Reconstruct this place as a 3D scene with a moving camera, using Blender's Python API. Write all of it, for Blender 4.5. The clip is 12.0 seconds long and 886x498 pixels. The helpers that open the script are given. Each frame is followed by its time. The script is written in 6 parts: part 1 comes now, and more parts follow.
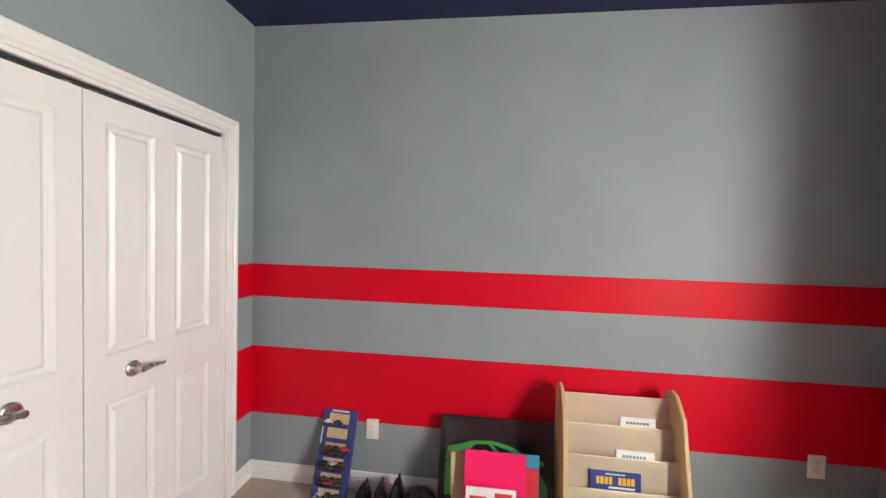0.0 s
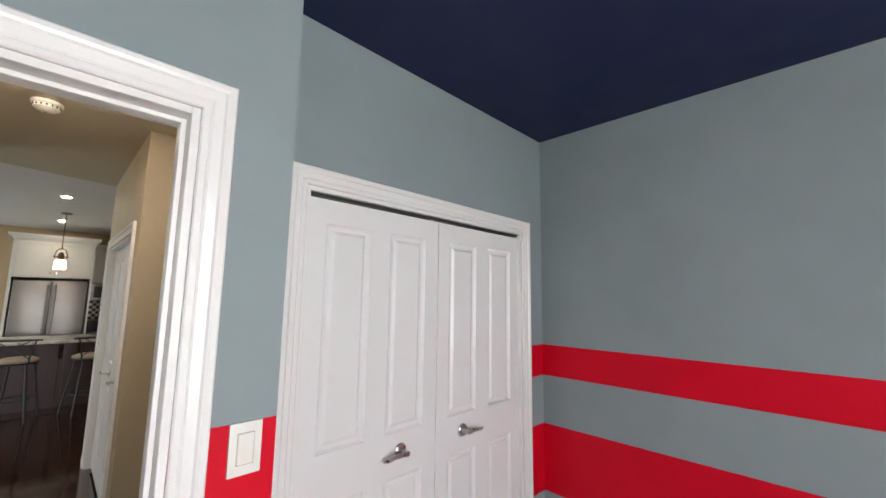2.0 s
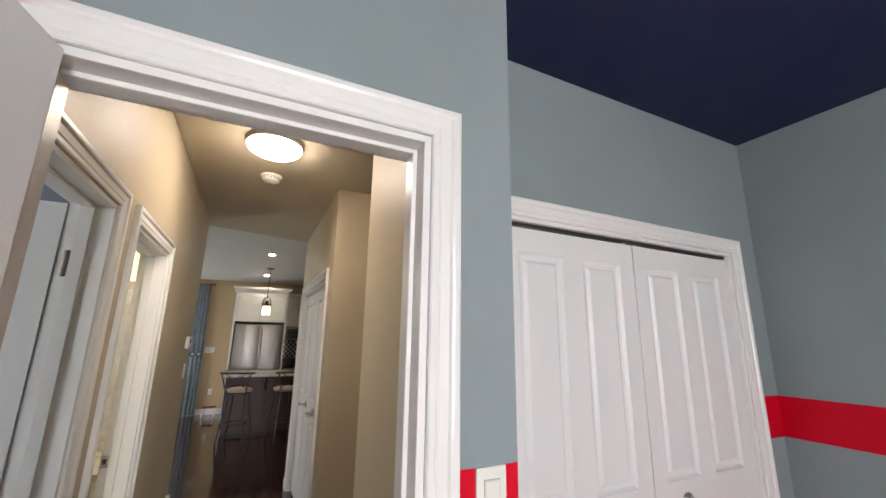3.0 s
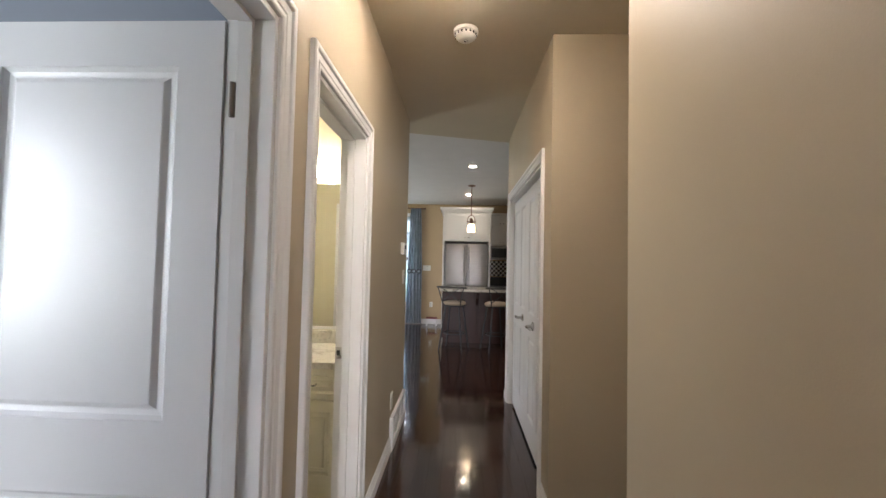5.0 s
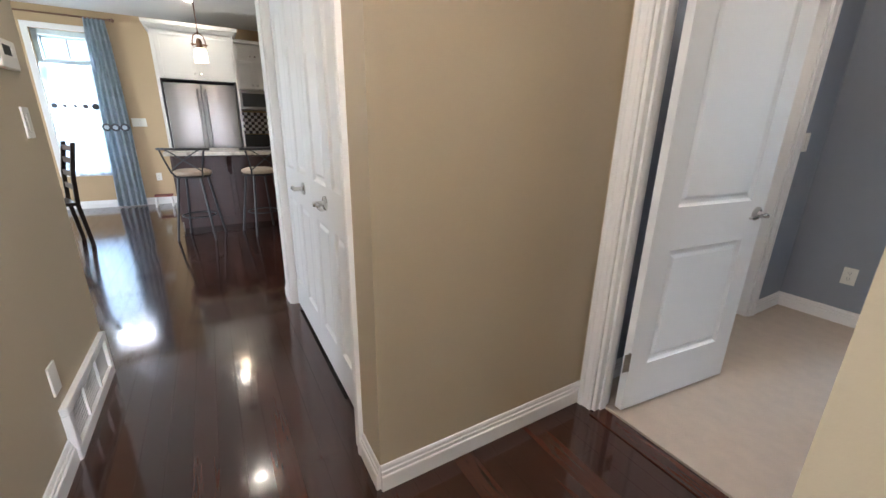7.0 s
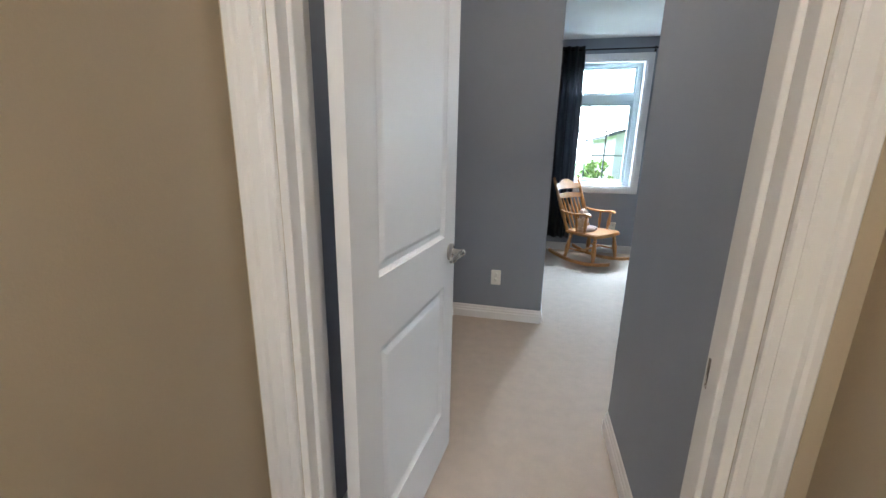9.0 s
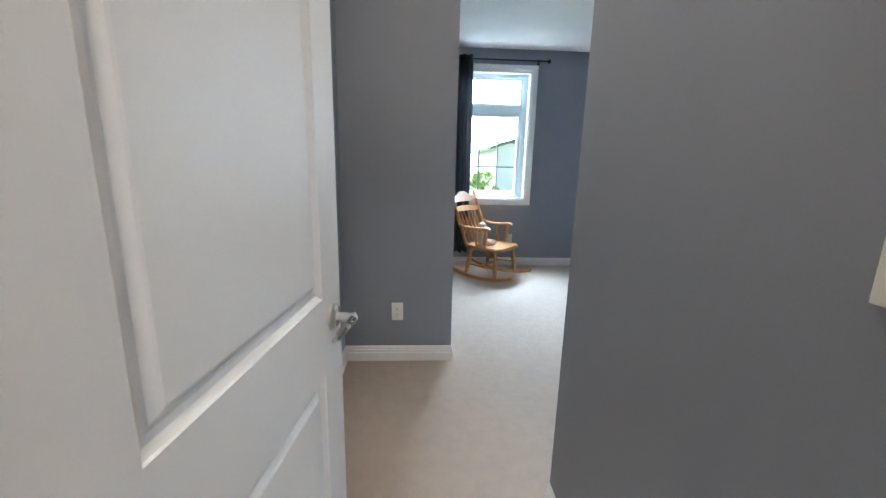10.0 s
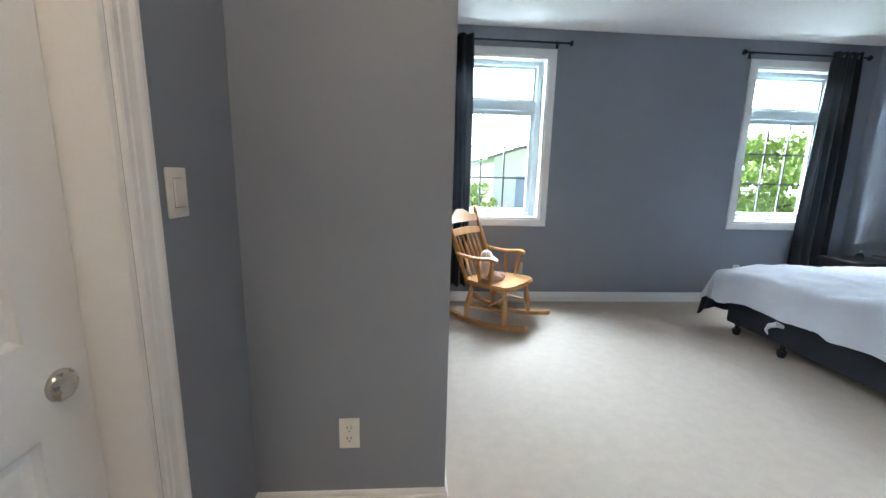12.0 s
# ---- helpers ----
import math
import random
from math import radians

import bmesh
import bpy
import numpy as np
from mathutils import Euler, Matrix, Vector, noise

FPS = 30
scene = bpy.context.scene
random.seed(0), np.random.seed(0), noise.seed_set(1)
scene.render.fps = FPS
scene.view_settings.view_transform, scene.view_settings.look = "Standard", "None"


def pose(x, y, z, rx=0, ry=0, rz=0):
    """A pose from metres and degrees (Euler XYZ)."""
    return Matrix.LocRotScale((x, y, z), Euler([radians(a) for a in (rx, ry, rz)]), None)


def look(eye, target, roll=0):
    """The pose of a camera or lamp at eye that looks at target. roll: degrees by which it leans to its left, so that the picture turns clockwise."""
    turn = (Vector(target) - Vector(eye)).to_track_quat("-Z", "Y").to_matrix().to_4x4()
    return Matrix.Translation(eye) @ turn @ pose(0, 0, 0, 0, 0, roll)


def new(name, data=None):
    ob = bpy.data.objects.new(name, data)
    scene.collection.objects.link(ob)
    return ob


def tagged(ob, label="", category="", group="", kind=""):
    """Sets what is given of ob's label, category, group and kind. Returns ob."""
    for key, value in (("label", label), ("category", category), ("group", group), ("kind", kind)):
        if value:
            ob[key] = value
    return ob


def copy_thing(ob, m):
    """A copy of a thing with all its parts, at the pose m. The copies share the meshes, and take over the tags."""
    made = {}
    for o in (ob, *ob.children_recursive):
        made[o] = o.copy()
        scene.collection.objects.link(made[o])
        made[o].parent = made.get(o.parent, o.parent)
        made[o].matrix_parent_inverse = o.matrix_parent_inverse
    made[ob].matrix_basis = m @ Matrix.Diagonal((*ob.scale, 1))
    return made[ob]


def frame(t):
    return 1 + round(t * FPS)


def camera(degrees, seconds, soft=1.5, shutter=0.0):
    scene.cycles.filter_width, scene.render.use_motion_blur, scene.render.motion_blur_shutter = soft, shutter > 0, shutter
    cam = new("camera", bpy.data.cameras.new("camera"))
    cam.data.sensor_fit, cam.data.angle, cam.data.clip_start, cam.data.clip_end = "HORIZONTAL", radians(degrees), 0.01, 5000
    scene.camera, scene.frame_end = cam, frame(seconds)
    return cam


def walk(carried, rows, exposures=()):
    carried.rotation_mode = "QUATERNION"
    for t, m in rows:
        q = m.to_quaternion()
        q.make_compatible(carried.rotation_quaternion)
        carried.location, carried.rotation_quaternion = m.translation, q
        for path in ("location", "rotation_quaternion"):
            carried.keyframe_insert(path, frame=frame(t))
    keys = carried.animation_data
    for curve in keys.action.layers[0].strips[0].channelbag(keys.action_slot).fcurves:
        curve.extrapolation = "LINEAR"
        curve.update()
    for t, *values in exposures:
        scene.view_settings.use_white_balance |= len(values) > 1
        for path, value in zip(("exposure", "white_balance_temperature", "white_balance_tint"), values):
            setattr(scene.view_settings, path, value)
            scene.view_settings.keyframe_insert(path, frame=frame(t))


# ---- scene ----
cam = camera(97.4, 12.0)
PATH = [
    (0, (0.16, 0.201, 1.508), (-0.091, 2.184, 1.439), 1.6),
    (0.5, (0.146, 0.178, 1.511), (-0.638, 2.016, 1.438), 1.3),
    (1, (0.137, 0.155, 1.493), (-0.939, 1.84, 1.451), 1.4),
    (1.5, (0.144, 0.105, 1.558), (-1.121, 1.652, 1.637), 1.0),
    (2, (0.131, 0.031, 1.606), (-1.273, 1.433, 1.854), 0.9),
    (2.5, (0.03, -0.048, 1.605), (-1.528, 1.145, 1.99), 0.8),
    (3, (-0.106, -0.095, 1.57), (-1.866, 0.744, 2.016), 0.9),
    (3.2, (-0.166, -0.102, 1.592), (-1.99, 0.59, 2.033), 0.5),
    (4.8, (-0.758, -0.073, 1.414), (-2.749, -0.153, 1.584), 1.1),
    (5, (-0.871, -0.101, 1.391), (-2.868, -0.187, 1.46), 1.2),
    (5.5, (-1.211, -0.114, 1.306), (-3.2, -0.149, 1.094), 1.2),
    (6, (-1.517, -0.099, 1.283), (-3.46, 0.031, 0.827), 1.1),
    (6.5, (-1.78, -0.075, 1.268), (-3.621, 0.454, 0.694), 1.2),
    (7, (-2.0, 0.028, 1.274), (-3.645, 0.996, 0.676), 1.1),
    (7.5, (-2.215, 0.205, 1.305), (-3.605, 1.516, 0.716), 1.2),
    (7.7, (-2.28, 0.261, 1.301), (-3.562, 1.682, 0.723), 1.2),
    (9.3, (-2.544, 0.955, 1.268), (-2.784, 2.887, 0.812), 1.1),
    (9.5, (-2.553, 1.049, 1.265), (-2.687, 2.996, 0.826), 1.1),
    (10, (-2.598, 1.305, 1.276), (-2.484, 3.258, 0.859), 1.3),
    (10.5, (-2.582, 1.572, 1.287), (-2.298, 3.508, 0.886), 1.5),
    (11, (-2.494, 1.844, 1.324), (-2.125, 3.771, 0.935), 1.6),
    (11.5, (-2.476, 2.111, 1.29), (-2.144, 4.049, 0.919), 1.4),
    (12, (-2.511, 2.407, 1.274), (-2.373, 4.369, 0.91), 1.4),
]
EXPOSURES = [(0, 1.2, 7300, 12), (0.6, 1.02, 6500, 10), (3.2, 0.8, 6700, 13), (5, 0.95, 6500, 15), (5.5, 1.2, 6300, 14), (6.5, 1.58, 6150, 14), (7.5, 1.92, 5900, 12), (9.5, 1.75, 5950, 11), (10.4, 2.0, 5950, 11), (11.1, 2.2, 6080, 11), (12, 1.95, 6400, 11)]
walk(cam, [(t, look(eye, target, roll)) for t, eye, target, roll in PATH], EXPOSURES)

# ---- world, sun and exposure ----
world = bpy.data.worlds.new("world")
scene.world = world
world.use_nodes = True
wn = world.node_tree.nodes
sky = wn.new("ShaderNodeTexSky")
sky.sky_type = "NISHITA"
sky.sun_disc = False
sky.sun_elevation = radians(74)
sky.sun_rotation = radians(45)
world.node_tree.links.new(sky.outputs[0], wn["Background"].inputs[0])
wn["Background"].inputs[1].default_value = 0.15
sun = new("sun", bpy.data.lights.new("sun", "SUN"))
sun.data.energy, sun.data.angle, sun.data.color = 5.0, radians(0.53), (1.0, 0.95, 0.88)
sun.matrix_world = look((2.0, 2.0, 9.9), (0, 0, 0))


# ---- materials ----
def nodes_of(name):
    m = bpy.data.materials.new(name)
    m.use_nodes = True
    nt = m.node_tree
    return m, nt, nt.nodes["Principled BSDF"]


def noise_tex(nt, pos, scale, detail=4, rough=0.55):
    n = nt.nodes.new("ShaderNodeTexNoise")
    n.inputs["Scale"].default_value, n.inputs["Detail"].default_value = scale, detail
    n.inputs["Roughness"].default_value = rough
    nt.links.new(pos, n.inputs["Vector"])
    return n.outputs["Fac"]


def math_node(nt, op, a, b):
    n = nt.nodes.new("ShaderNodeMath")
    n.operation = op
    for i, v in enumerate((a, b)):
        if isinstance(v, (int, float)):
            n.inputs[i].default_value = v
        else:
            nt.links.new(v, n.inputs[i])
    return n.outputs[0]


def remap(nt, fac, lo, hi, a=0.3, b=0.7):
    n = nt.nodes.new("ShaderNodeMapRange")
    for i, v in enumerate((a, b, lo, hi)):
        n.inputs[i + 1].default_value = v
    nt.links.new(fac, n.inputs[0])
    return n.outputs[0]


def mix_col(nt, fac, a, b, mode="MIX"):
    n = nt.nodes.new("ShaderNodeMix")
    n.data_type, n.blend_type = "RGBA", mode
    for s, v in ((n.inputs[0], fac), (n.inputs[6], a), (n.inputs[7], b)):
        if isinstance(v, (int, float)):
            s.default_value = v
        elif isinstance(v, tuple):
            s.default_value = (*v, 1)
        else:
            nt.links.new(v, s)
    return n.outputs[2]


def position(nt, stretch=None):
    g = nt.nodes.new("ShaderNodeNewGeometry").outputs["Position"]
    if stretch:
        m = nt.nodes.new("ShaderNodeMapping")
        m.inputs["Scale"].default_value = stretch
        nt.links.new(g, m.inputs["Vector"])
        g = m.outputs[0]
    return g


def bump(nt, bsdf, height, strength, distance=0.002):
    b = nt.nodes.new("ShaderNodeBump")
    b.inputs["Strength"].default_value, b.inputs["Distance"].default_value = strength, distance
    nt.links.new(height, b.inputs["Height"])
    nt.links.new(b.outputs[0], bsdf.inputs["Normal"])


def mat(name, base, rough=0.5, metal=0.0, coarse=3.0, fine=180.0, var=0.08, relief=0.1, stretch=None, spread=0.08, per_piece=0.0, dist=0.002):
    """A surface with blotches at one scale, grain at another, uneven gloss and a fine relief."""
    m, nt, p = nodes_of(name)
    pos = position(nt, stretch)
    c, f = noise_tex(nt, pos, coarse), noise_tex(nt, pos, fine, 2)
    light = tuple(min(1, x * (1 + var)) for x in base)
    dark = tuple(x * (1 - var) for x in base)
    col = mix_col(nt, remap(nt, c, 0, 1), dark, light)
    col = mix_col(nt, var * 1.2, col, mix_col(nt, remap(nt, f, 0, 1), tuple(x * 0.6 for x in base), light))
    if per_piece:
        info = nt.nodes.new("ShaderNodeObjectInfo")
        col = mix_col(nt, 1.0, col, mix_col(nt, info.outputs["Random"], (1 - per_piece,) * 3, (1, 1, 1)), "MULTIPLY")
    nt.links.new(col, p.inputs["Base Color"])
    nt.links.new(remap(nt, c, max(0.02, rough - spread), min(1, rough + spread)), p.inputs["Roughness"])
    p.inputs["Metallic"].default_value = metal
    if relief:
        bump(nt, p, f, relief, dist)
    return m


def striped_paint(name, base, red, bands):
    m, nt, p = nodes_of(name)
    pos = position(nt)
    sep = nt.nodes.new("ShaderNodeSeparateXYZ")
    nt.links.new(pos, sep.inputs[0])
    edge = math_node(nt, "MULTIPLY", math_node(nt, "SUBTRACT", noise_tex(nt, pos, 40), 0.5), 0.004)
    z = math_node(nt, "ADD", sep.outputs[2], edge)
    inside = 0.0
    for lo, hi in bands:
        inside = math_node(nt, "ADD", inside, math_node(nt, "MULTIPLY", math_node(nt, "GREATER_THAN", z, lo), math_node(nt, "LESS_THAN", z, hi)))
    c, f = noise_tex(nt, pos, 2.5), noise_tex(nt, pos, 220, 2)
    g = mix_col(nt, remap(nt, c, 0, 1), tuple(x * 0.95 for x in base), tuple(x * 1.05 for x in base))
    r = mix_col(nt, remap(nt, c, 0, 1), tuple(x * 0.93 for x in red), tuple(x * 1.06 for x in red))
    nt.links.new(mix_col(nt, inside, g, r), p.inputs["Base Color"])
    nt.links.new(remap(nt, c, 0.42, 0.55), p.inputs["Roughness"])
    p.inputs["Specular IOR Level"].default_value = 0.18
    bump(nt, p, f, 0.12)
    return m


def glow(name, colour, strength, base=(0.9, 0.9, 0.88)):
    m, nt, p = nodes_of(name)
    p.inputs["Base Color"].default_value = (*base, 1)
    p.inputs["Emission Color"].default_value = (*colour, 1)
    p.inputs["Emission Strength"].default_value = strength
    p.inputs["Roughness"].default_value = 0.3
    return m


def glass_mat(name, tint=(1, 1, 1), rough=0.0):
    m, nt, p = nodes_of(name)
    p.inputs["Base Color"].default_value = (*tint, 1)
    p.inputs["Transmission Weight"].default_value = 1
    p.inputs["Roughness"].default_value = rough
    p.inputs["IOR"].default_value = 1.45
    return m


def wood(name, dark, light, rough, axis, per_piece=0.0, relief=0.15, scale=14.0, coat=0.0):
    """Grain drawn out along one axis (0, 1, 2)."""
    m, nt, p = nodes_of(name)
    st = [scale, scale, scale]
    st[axis] = scale * 0.07
    pos = position(nt, tuple(st))
    info = nt.nodes.new("ShaderNodeObjectInfo")
    sh = nt.nodes.new("ShaderNodeVectorMath")
    sh.operation = "ADD"
    k = math_node(nt, "MULTIPLY", info.outputs["Random"], 37.0)
    nt.links.new(pos, sh.inputs[0])
    nt.links.new(k, sh.inputs[1])
    c, f = noise_tex(nt, sh.outputs[0], 1.0, 5, 0.6), noise_tex(nt, sh.outputs[0], 9.0, 3)
    col = mix_col(nt, remap(nt, c, 0, 1), dark, light)
    col = mix_col(nt, 0.35, col, mix_col(nt, remap(nt, f, 0, 1), dark, light))
    if per_piece:
        col = mix_col(nt, 1.0, col, mix_col(nt, info.outputs["Random"], (1 - per_piece,) * 3, (1, 1, 1)), "MULTIPLY")
    nt.links.new(col, p.inputs["Base Color"])
    nt.links.new(remap(nt, c, rough - 0.05, rough + 0.07), p.inputs["Roughness"])
    p.inputs["Coat Weight"].default_value = coat
    p.inputs["Coat Roughness"].default_value = 0.06
    bump(nt, p, f, relief, 0.001)
    return m


BANDS = ((0.406, 0.813), (1.115, 1.31))
M_STRIPE = striped_paint("striped_wall_paint", (0.25, 0.295, 0.305), (0.60, 0.002, 0.018), BANDS)
M_NAVY = mat("navy_ceiling_paint", (0.006, 0.012, 0.062), 0.6, var=0.1, relief=0.25, fine=140)
M_BEIGE = mat("beige_wall_paint", (0.46, 0.385, 0.27), 0.5, coarse=2, var=0.03, relief=0.12, fine=220)
# kitchen walls: the downlights' warm light is put into this tan base colour
M_WALL_LAMPLIT = mat("lamplit_kitchen_wall_paint", (0.46, 0.33, 0.19), 0.5, coarse=2, var=0.03, relief=0.12, fine=220)
M_BATH = mat("pale_yellow_wall_paint", (0.66, 0.61, 0.43), 0.5, coarse=2, var=0.03, relief=0.12, fine=220)
M_GREY = mat("slate_grey_wall_paint", (0.238, 0.262, 0.302), 0.5, coarse=2, var=0.04, relief=0.12, fine=220)
M_CEIL = mat("white_ceiling_paint", (0.72, 0.71, 0.70), 0.8, coarse=4, var=0.03, relief=0.5, fine=120, dist=0.004)
# darker and yellower base than the white of the other ceilings
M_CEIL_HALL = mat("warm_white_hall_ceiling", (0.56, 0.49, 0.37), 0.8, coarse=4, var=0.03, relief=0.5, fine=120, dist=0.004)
M_TRIM = mat("white_gloss_trim", (0.76, 0.75, 0.735), 0.32, coarse=3, var=0.008, relief=0.02, fine=60, spread=0.03)
M_DOOR = mat("white_moulded_door_paint", (0.74, 0.735, 0.73), 0.36, coarse=3, var=0.006, relief=0.04, fine=90, stretch=(1, 1, 0.12))
M_PLANK = wood("dark_hardwood", (0.034, 0.012, 0.0085), (0.076, 0.028, 0.017), 0.13, 0, per_piece=0.6, relief=0.008, coat=0.4)
M_GAP = mat("dark_subfloor", (0.006, 0.004, 0.003), 0.9)
# black that stands for the shade in the slit over the closet doors
M_SLIT_SHADE = mat("black_slit_shade", (0.02, 0.02, 0.022), 0.5)
M_CARPET = mat("cream_carpet", (0.55, 0.46, 0.375), 0.95, coarse=14, fine=260, var=0.055, relief=1.0, dist=0.008)
M_TILE = mat("grey_floor_tile", (0.36, 0.34, 0.30), 0.35, coarse=6, var=0.12, relief=0.05)
M_NICKEL = mat("brushed_nickel", (0.55, 0.53, 0.50), 0.28, 1.0, coarse=20, fine=300, var=0.05, relief=0.03)
M_HINGE = mat("dark_nickel_hinge", (0.27, 0.235, 0.20), 0.36, 1.0, coarse=20, fine=300, var=0.12, relief=0.03)
M_CHROME = mat("chrome", (0.75, 0.76, 0.78), 0.08, 1.0, var=0.02, relief=0)
M_PLASTIC = mat("ivory_plastic", (0.74, 0.72, 0.66), 0.35, var=0.02, relief=0.02)
M_BLACK = mat("black_plastic", (0.012, 0.012, 0.013), 0.4, var=0.1, relief=0.05)
M_GLASS = glass_mat("window_glass")
M_MIRROR = mat("mirror_silver", (0.92, 0.92, 0.91), 0.015, 1.0, var=0.0, relief=0, spread=0.0)


# ---- building blocks ----
def box(bm, x0, x1, y0, y1, z0, z1, bev=0.0, seg=1):
    vs = [bm.verts.new((x, y, z)) for x in (x0, x1) for y in (y0, y1) for z in (z0, z1)]
    fs = [bm.faces.new([vs[i] for i in f]) for f in ((0, 1, 3, 2), (4, 6, 7, 5), (0, 4, 5, 1), (2, 3, 7, 6), (0, 2, 6, 4), (1, 5, 7, 3))]
    if bev:
        es = list({e for f in fs for e in f.edges})
        bmesh.ops.bevel(bm, geom=es, offset=bev, segments=seg, affect="EDGES", profile=0.6)
    return vs


def tube(bm, a, b, r0, r1=None, n=12, cap=True):
    """A tapered round bar from a to b."""
    a, b = Vector(a), Vector(b)
    r1 = r0 if r1 is None else r1
    q = (b - a).to_track_quat("Z", "Y")
    rings = []
    for p, r in ((a, r0), (b, r1)):
        rings.append([bm.verts.new(p + q @ Vector((r * math.cos(2 * math.pi * i / n), r * math.sin(2 * math.pi * i / n), 0))) for i in range(n)])
    for i in range(n):
        bm.faces.new((rings[0][i], rings[0][(i + 1) % n], rings[1][(i + 1) % n], rings[1][i]))
    if cap:
        bm.faces.new(rings[0][::-1])
        bm.faces.new(rings[1])


def lathe(bm, a, b, profile, n=14):
    """A turned bar along a-b: profile rows of (share of the length, radius)."""
    a, b = Vector(a), Vector(b)
    q = (b - a).to_track_quat("Z", "Y")
    rings = []
    for s, r in profile:
        p = a.lerp(b, s)
        rings.append([bm.verts.new(p + q @ Vector((r * math.cos(2 * math.pi * i / n), r * math.sin(2 * math.pi * i / n), 0))) for i in range(n)])
    for u, v in zip(rings, rings[1:]):
        for i in range(n):
            bm.faces.new((u[i], u[(i + 1) % n], v[(i + 1) % n], v[i]))
    bm.faces.new(rings[0][::-1])
    bm.faces.new(rings[-1])


def sweep(bm, pts, r, n=10):
    """A round bar bent along points; r a number or one radius a point."""
    pts = [Vector(p) for p in pts]
    rs = r if isinstance(r, (list, tuple)) else [r] * len(pts)
    rings, up = [], Vector((0.03, 0.02, 1)).normalized()
    for i, p in enumerate(pts):
        d = (pts[min(i + 1, len(pts) - 1)] - pts[max(i - 1, 0)]).normalized()
        s = d.cross(up)
        s = s.normalized() if s.length > 1e-4 else Vector((1, 0, 0))
        t = s.cross(d)
        up = t
        rings.append([bm.verts.new(p + rs[i] * (s * math.cos(2 * math.pi * k / n) + t * math.sin(2 * math.pi * k / n))) for k in range(n)])
    for u, v in zip(rings, rings[1:]):
        for k in range(n):
            bm.faces.new((u[k], u[(k + 1) % n], v[(k + 1) % n], v[k]))
    bm.faces.new(rings[0][::-1])
    bm.faces.new(rings[-1])


def slab_from(bm, outline, thick, lift=0.0):
    """A plate with the outline (x, y) and a thickness up z."""
    lo = [bm.verts.new((x, y, lift)) for x, y in outline]
    hi = [bm.verts.new((x, y, lift + thick)) for x, y in outline]
    bm.faces.new(lo[::-1])
    bm.faces.new(hi)
    for i in range(len(lo)):
        j = (i + 1) % len(lo)
        bm.faces.new((lo[i], lo[j], hi[j], hi[i]))


def as_mesh(name, bm, material, smooth=False):
    bmesh.ops.recalc_face_normals(bm, faces=bm.faces)
    me = bpy.data.meshes.new(name)
    bm.to_mesh(me)
    bm.free()
    me.materials.append(material)
    if smooth:
        for p in me.polygons:
            p.use_smooth = True
        me.set_sharp_from_angle(angle=radians(40))
    return me


def part(name, bm, material, parent, label="", smooth=False, m=None):
    ob = new(name, as_mesh(name, bm, material, smooth))
    ob.parent = parent
    if m is not None:
        ob.matrix_basis = m
    return tagged(ob, label)


def thing(name, label, category, m=None, group=""):
    ob = new(name)
    if m is not None:
        ob.matrix_basis = m
    return tagged(ob, label, category, group)


def struct(name, bm, material, label, smooth=False, category=""):
    return tagged(new(name, as_mesh(name, bm, material, smooth)), label, category or name.split("_")[0], kind="structure")


def wall(name, axis, pos0, pos1, a0, a1, z1, material, label, holes=(), z0=0.0):
    """A wall layer between pos0 and pos1 across, along the axis 'x' or 'y' from a0 to a1, with openings (a, b, bottom, top)."""
    bm = bmesh.new()

    def piece(p, q, lo, hi):
        if q - p > 1e-4 and hi - lo > 1e-4:
            box(bm, *((p, q, pos0, pos1) if axis == "x" else (pos0, pos1, p, q)), lo, hi)

    at = a0
    for p, q, lo, hi in sorted(holes):
        piece(at, p, z0, z1)
        piece(p, q, z0, lo)
        piece(p, q, hi, z1)
        at = q
    piece(at, a1, z0, z1)
    return struct(name, bm, material, label, category="wall")


CASING = ((0.0, 0.0), (0.0, 0.009), (0.004, 0.012), (0.016, 0.012), (0.019, 0.009), (0.024, 0.012), (0.044, 0.014), (0.049, 0.019), (0.055, 0.021), (0.066, 0.021), (0.07, 0.017), (0.07, 0.0))


def casing(name, axis, face, out, a0, a1, top, label, bottom=None, profile=CASING):
    """Moulded trim round an opening, on the wall face, standing out by the sign `out`. With a bottom it runs all round."""
    bm = bmesh.new()
    rows = []
    for u, h in profile:
        if bottom is None:
            pts = [(a0 - u, 0.0), (a0 - u, top + u), (a1 + u, top + u), (a1 + u, 0.0)]
        else:
            pts = [(a0 - u, bottom - u), (a0 - u, top + u), (a1 + u, top + u), (a1 + u, bottom - u)]
        d = face + out * h
        rows.append([bm.verts.new((a, d, z) if axis == "x" else (d, a, z)) for a, z in pts])
    n = 4 if bottom is not None else 3
    for r, s in zip(rows, rows[1:]):
        for i in range(n):
            j = (i + 1) % 4
            bm.faces.new((r[i], r[j], s[j], s[i]))
    return struct(name, bm, M_TRIM, label, category="trim")


def jamb(name, axis, p0, p1, a0, a1, top, label, stop=None, t=0.018):
    """The lining of an opening, with a door stop at the depth `stop`."""
    bm = bmesh.new()

    def b(a, c, lo, hi, d0=p0, d1=p1):
        box(bm, *((a, c, d0, d1) if axis == "x" else (d0, d1, a, c)), lo, hi, 0.0015)

    b(a0, a0 + t, 0, top)
    b(a1 - t, a1, 0, top)
    b(a0 + t, a1 - t, top - t, top)
    if stop is not None:
        s0, s1 = stop
        b(a0 + t, a0 + t + 0.011, 0, top - t, s0, s1)
        b(a1 - t - 0.011, a1 - t, 0, top - t, s0, s1)
        b(a0 + t + 0.011, a1 - t - 0.011, top - t - 0.011, top - t, s0, s1)
    return struct(name, bm, M_TRIM, label, category="trim")


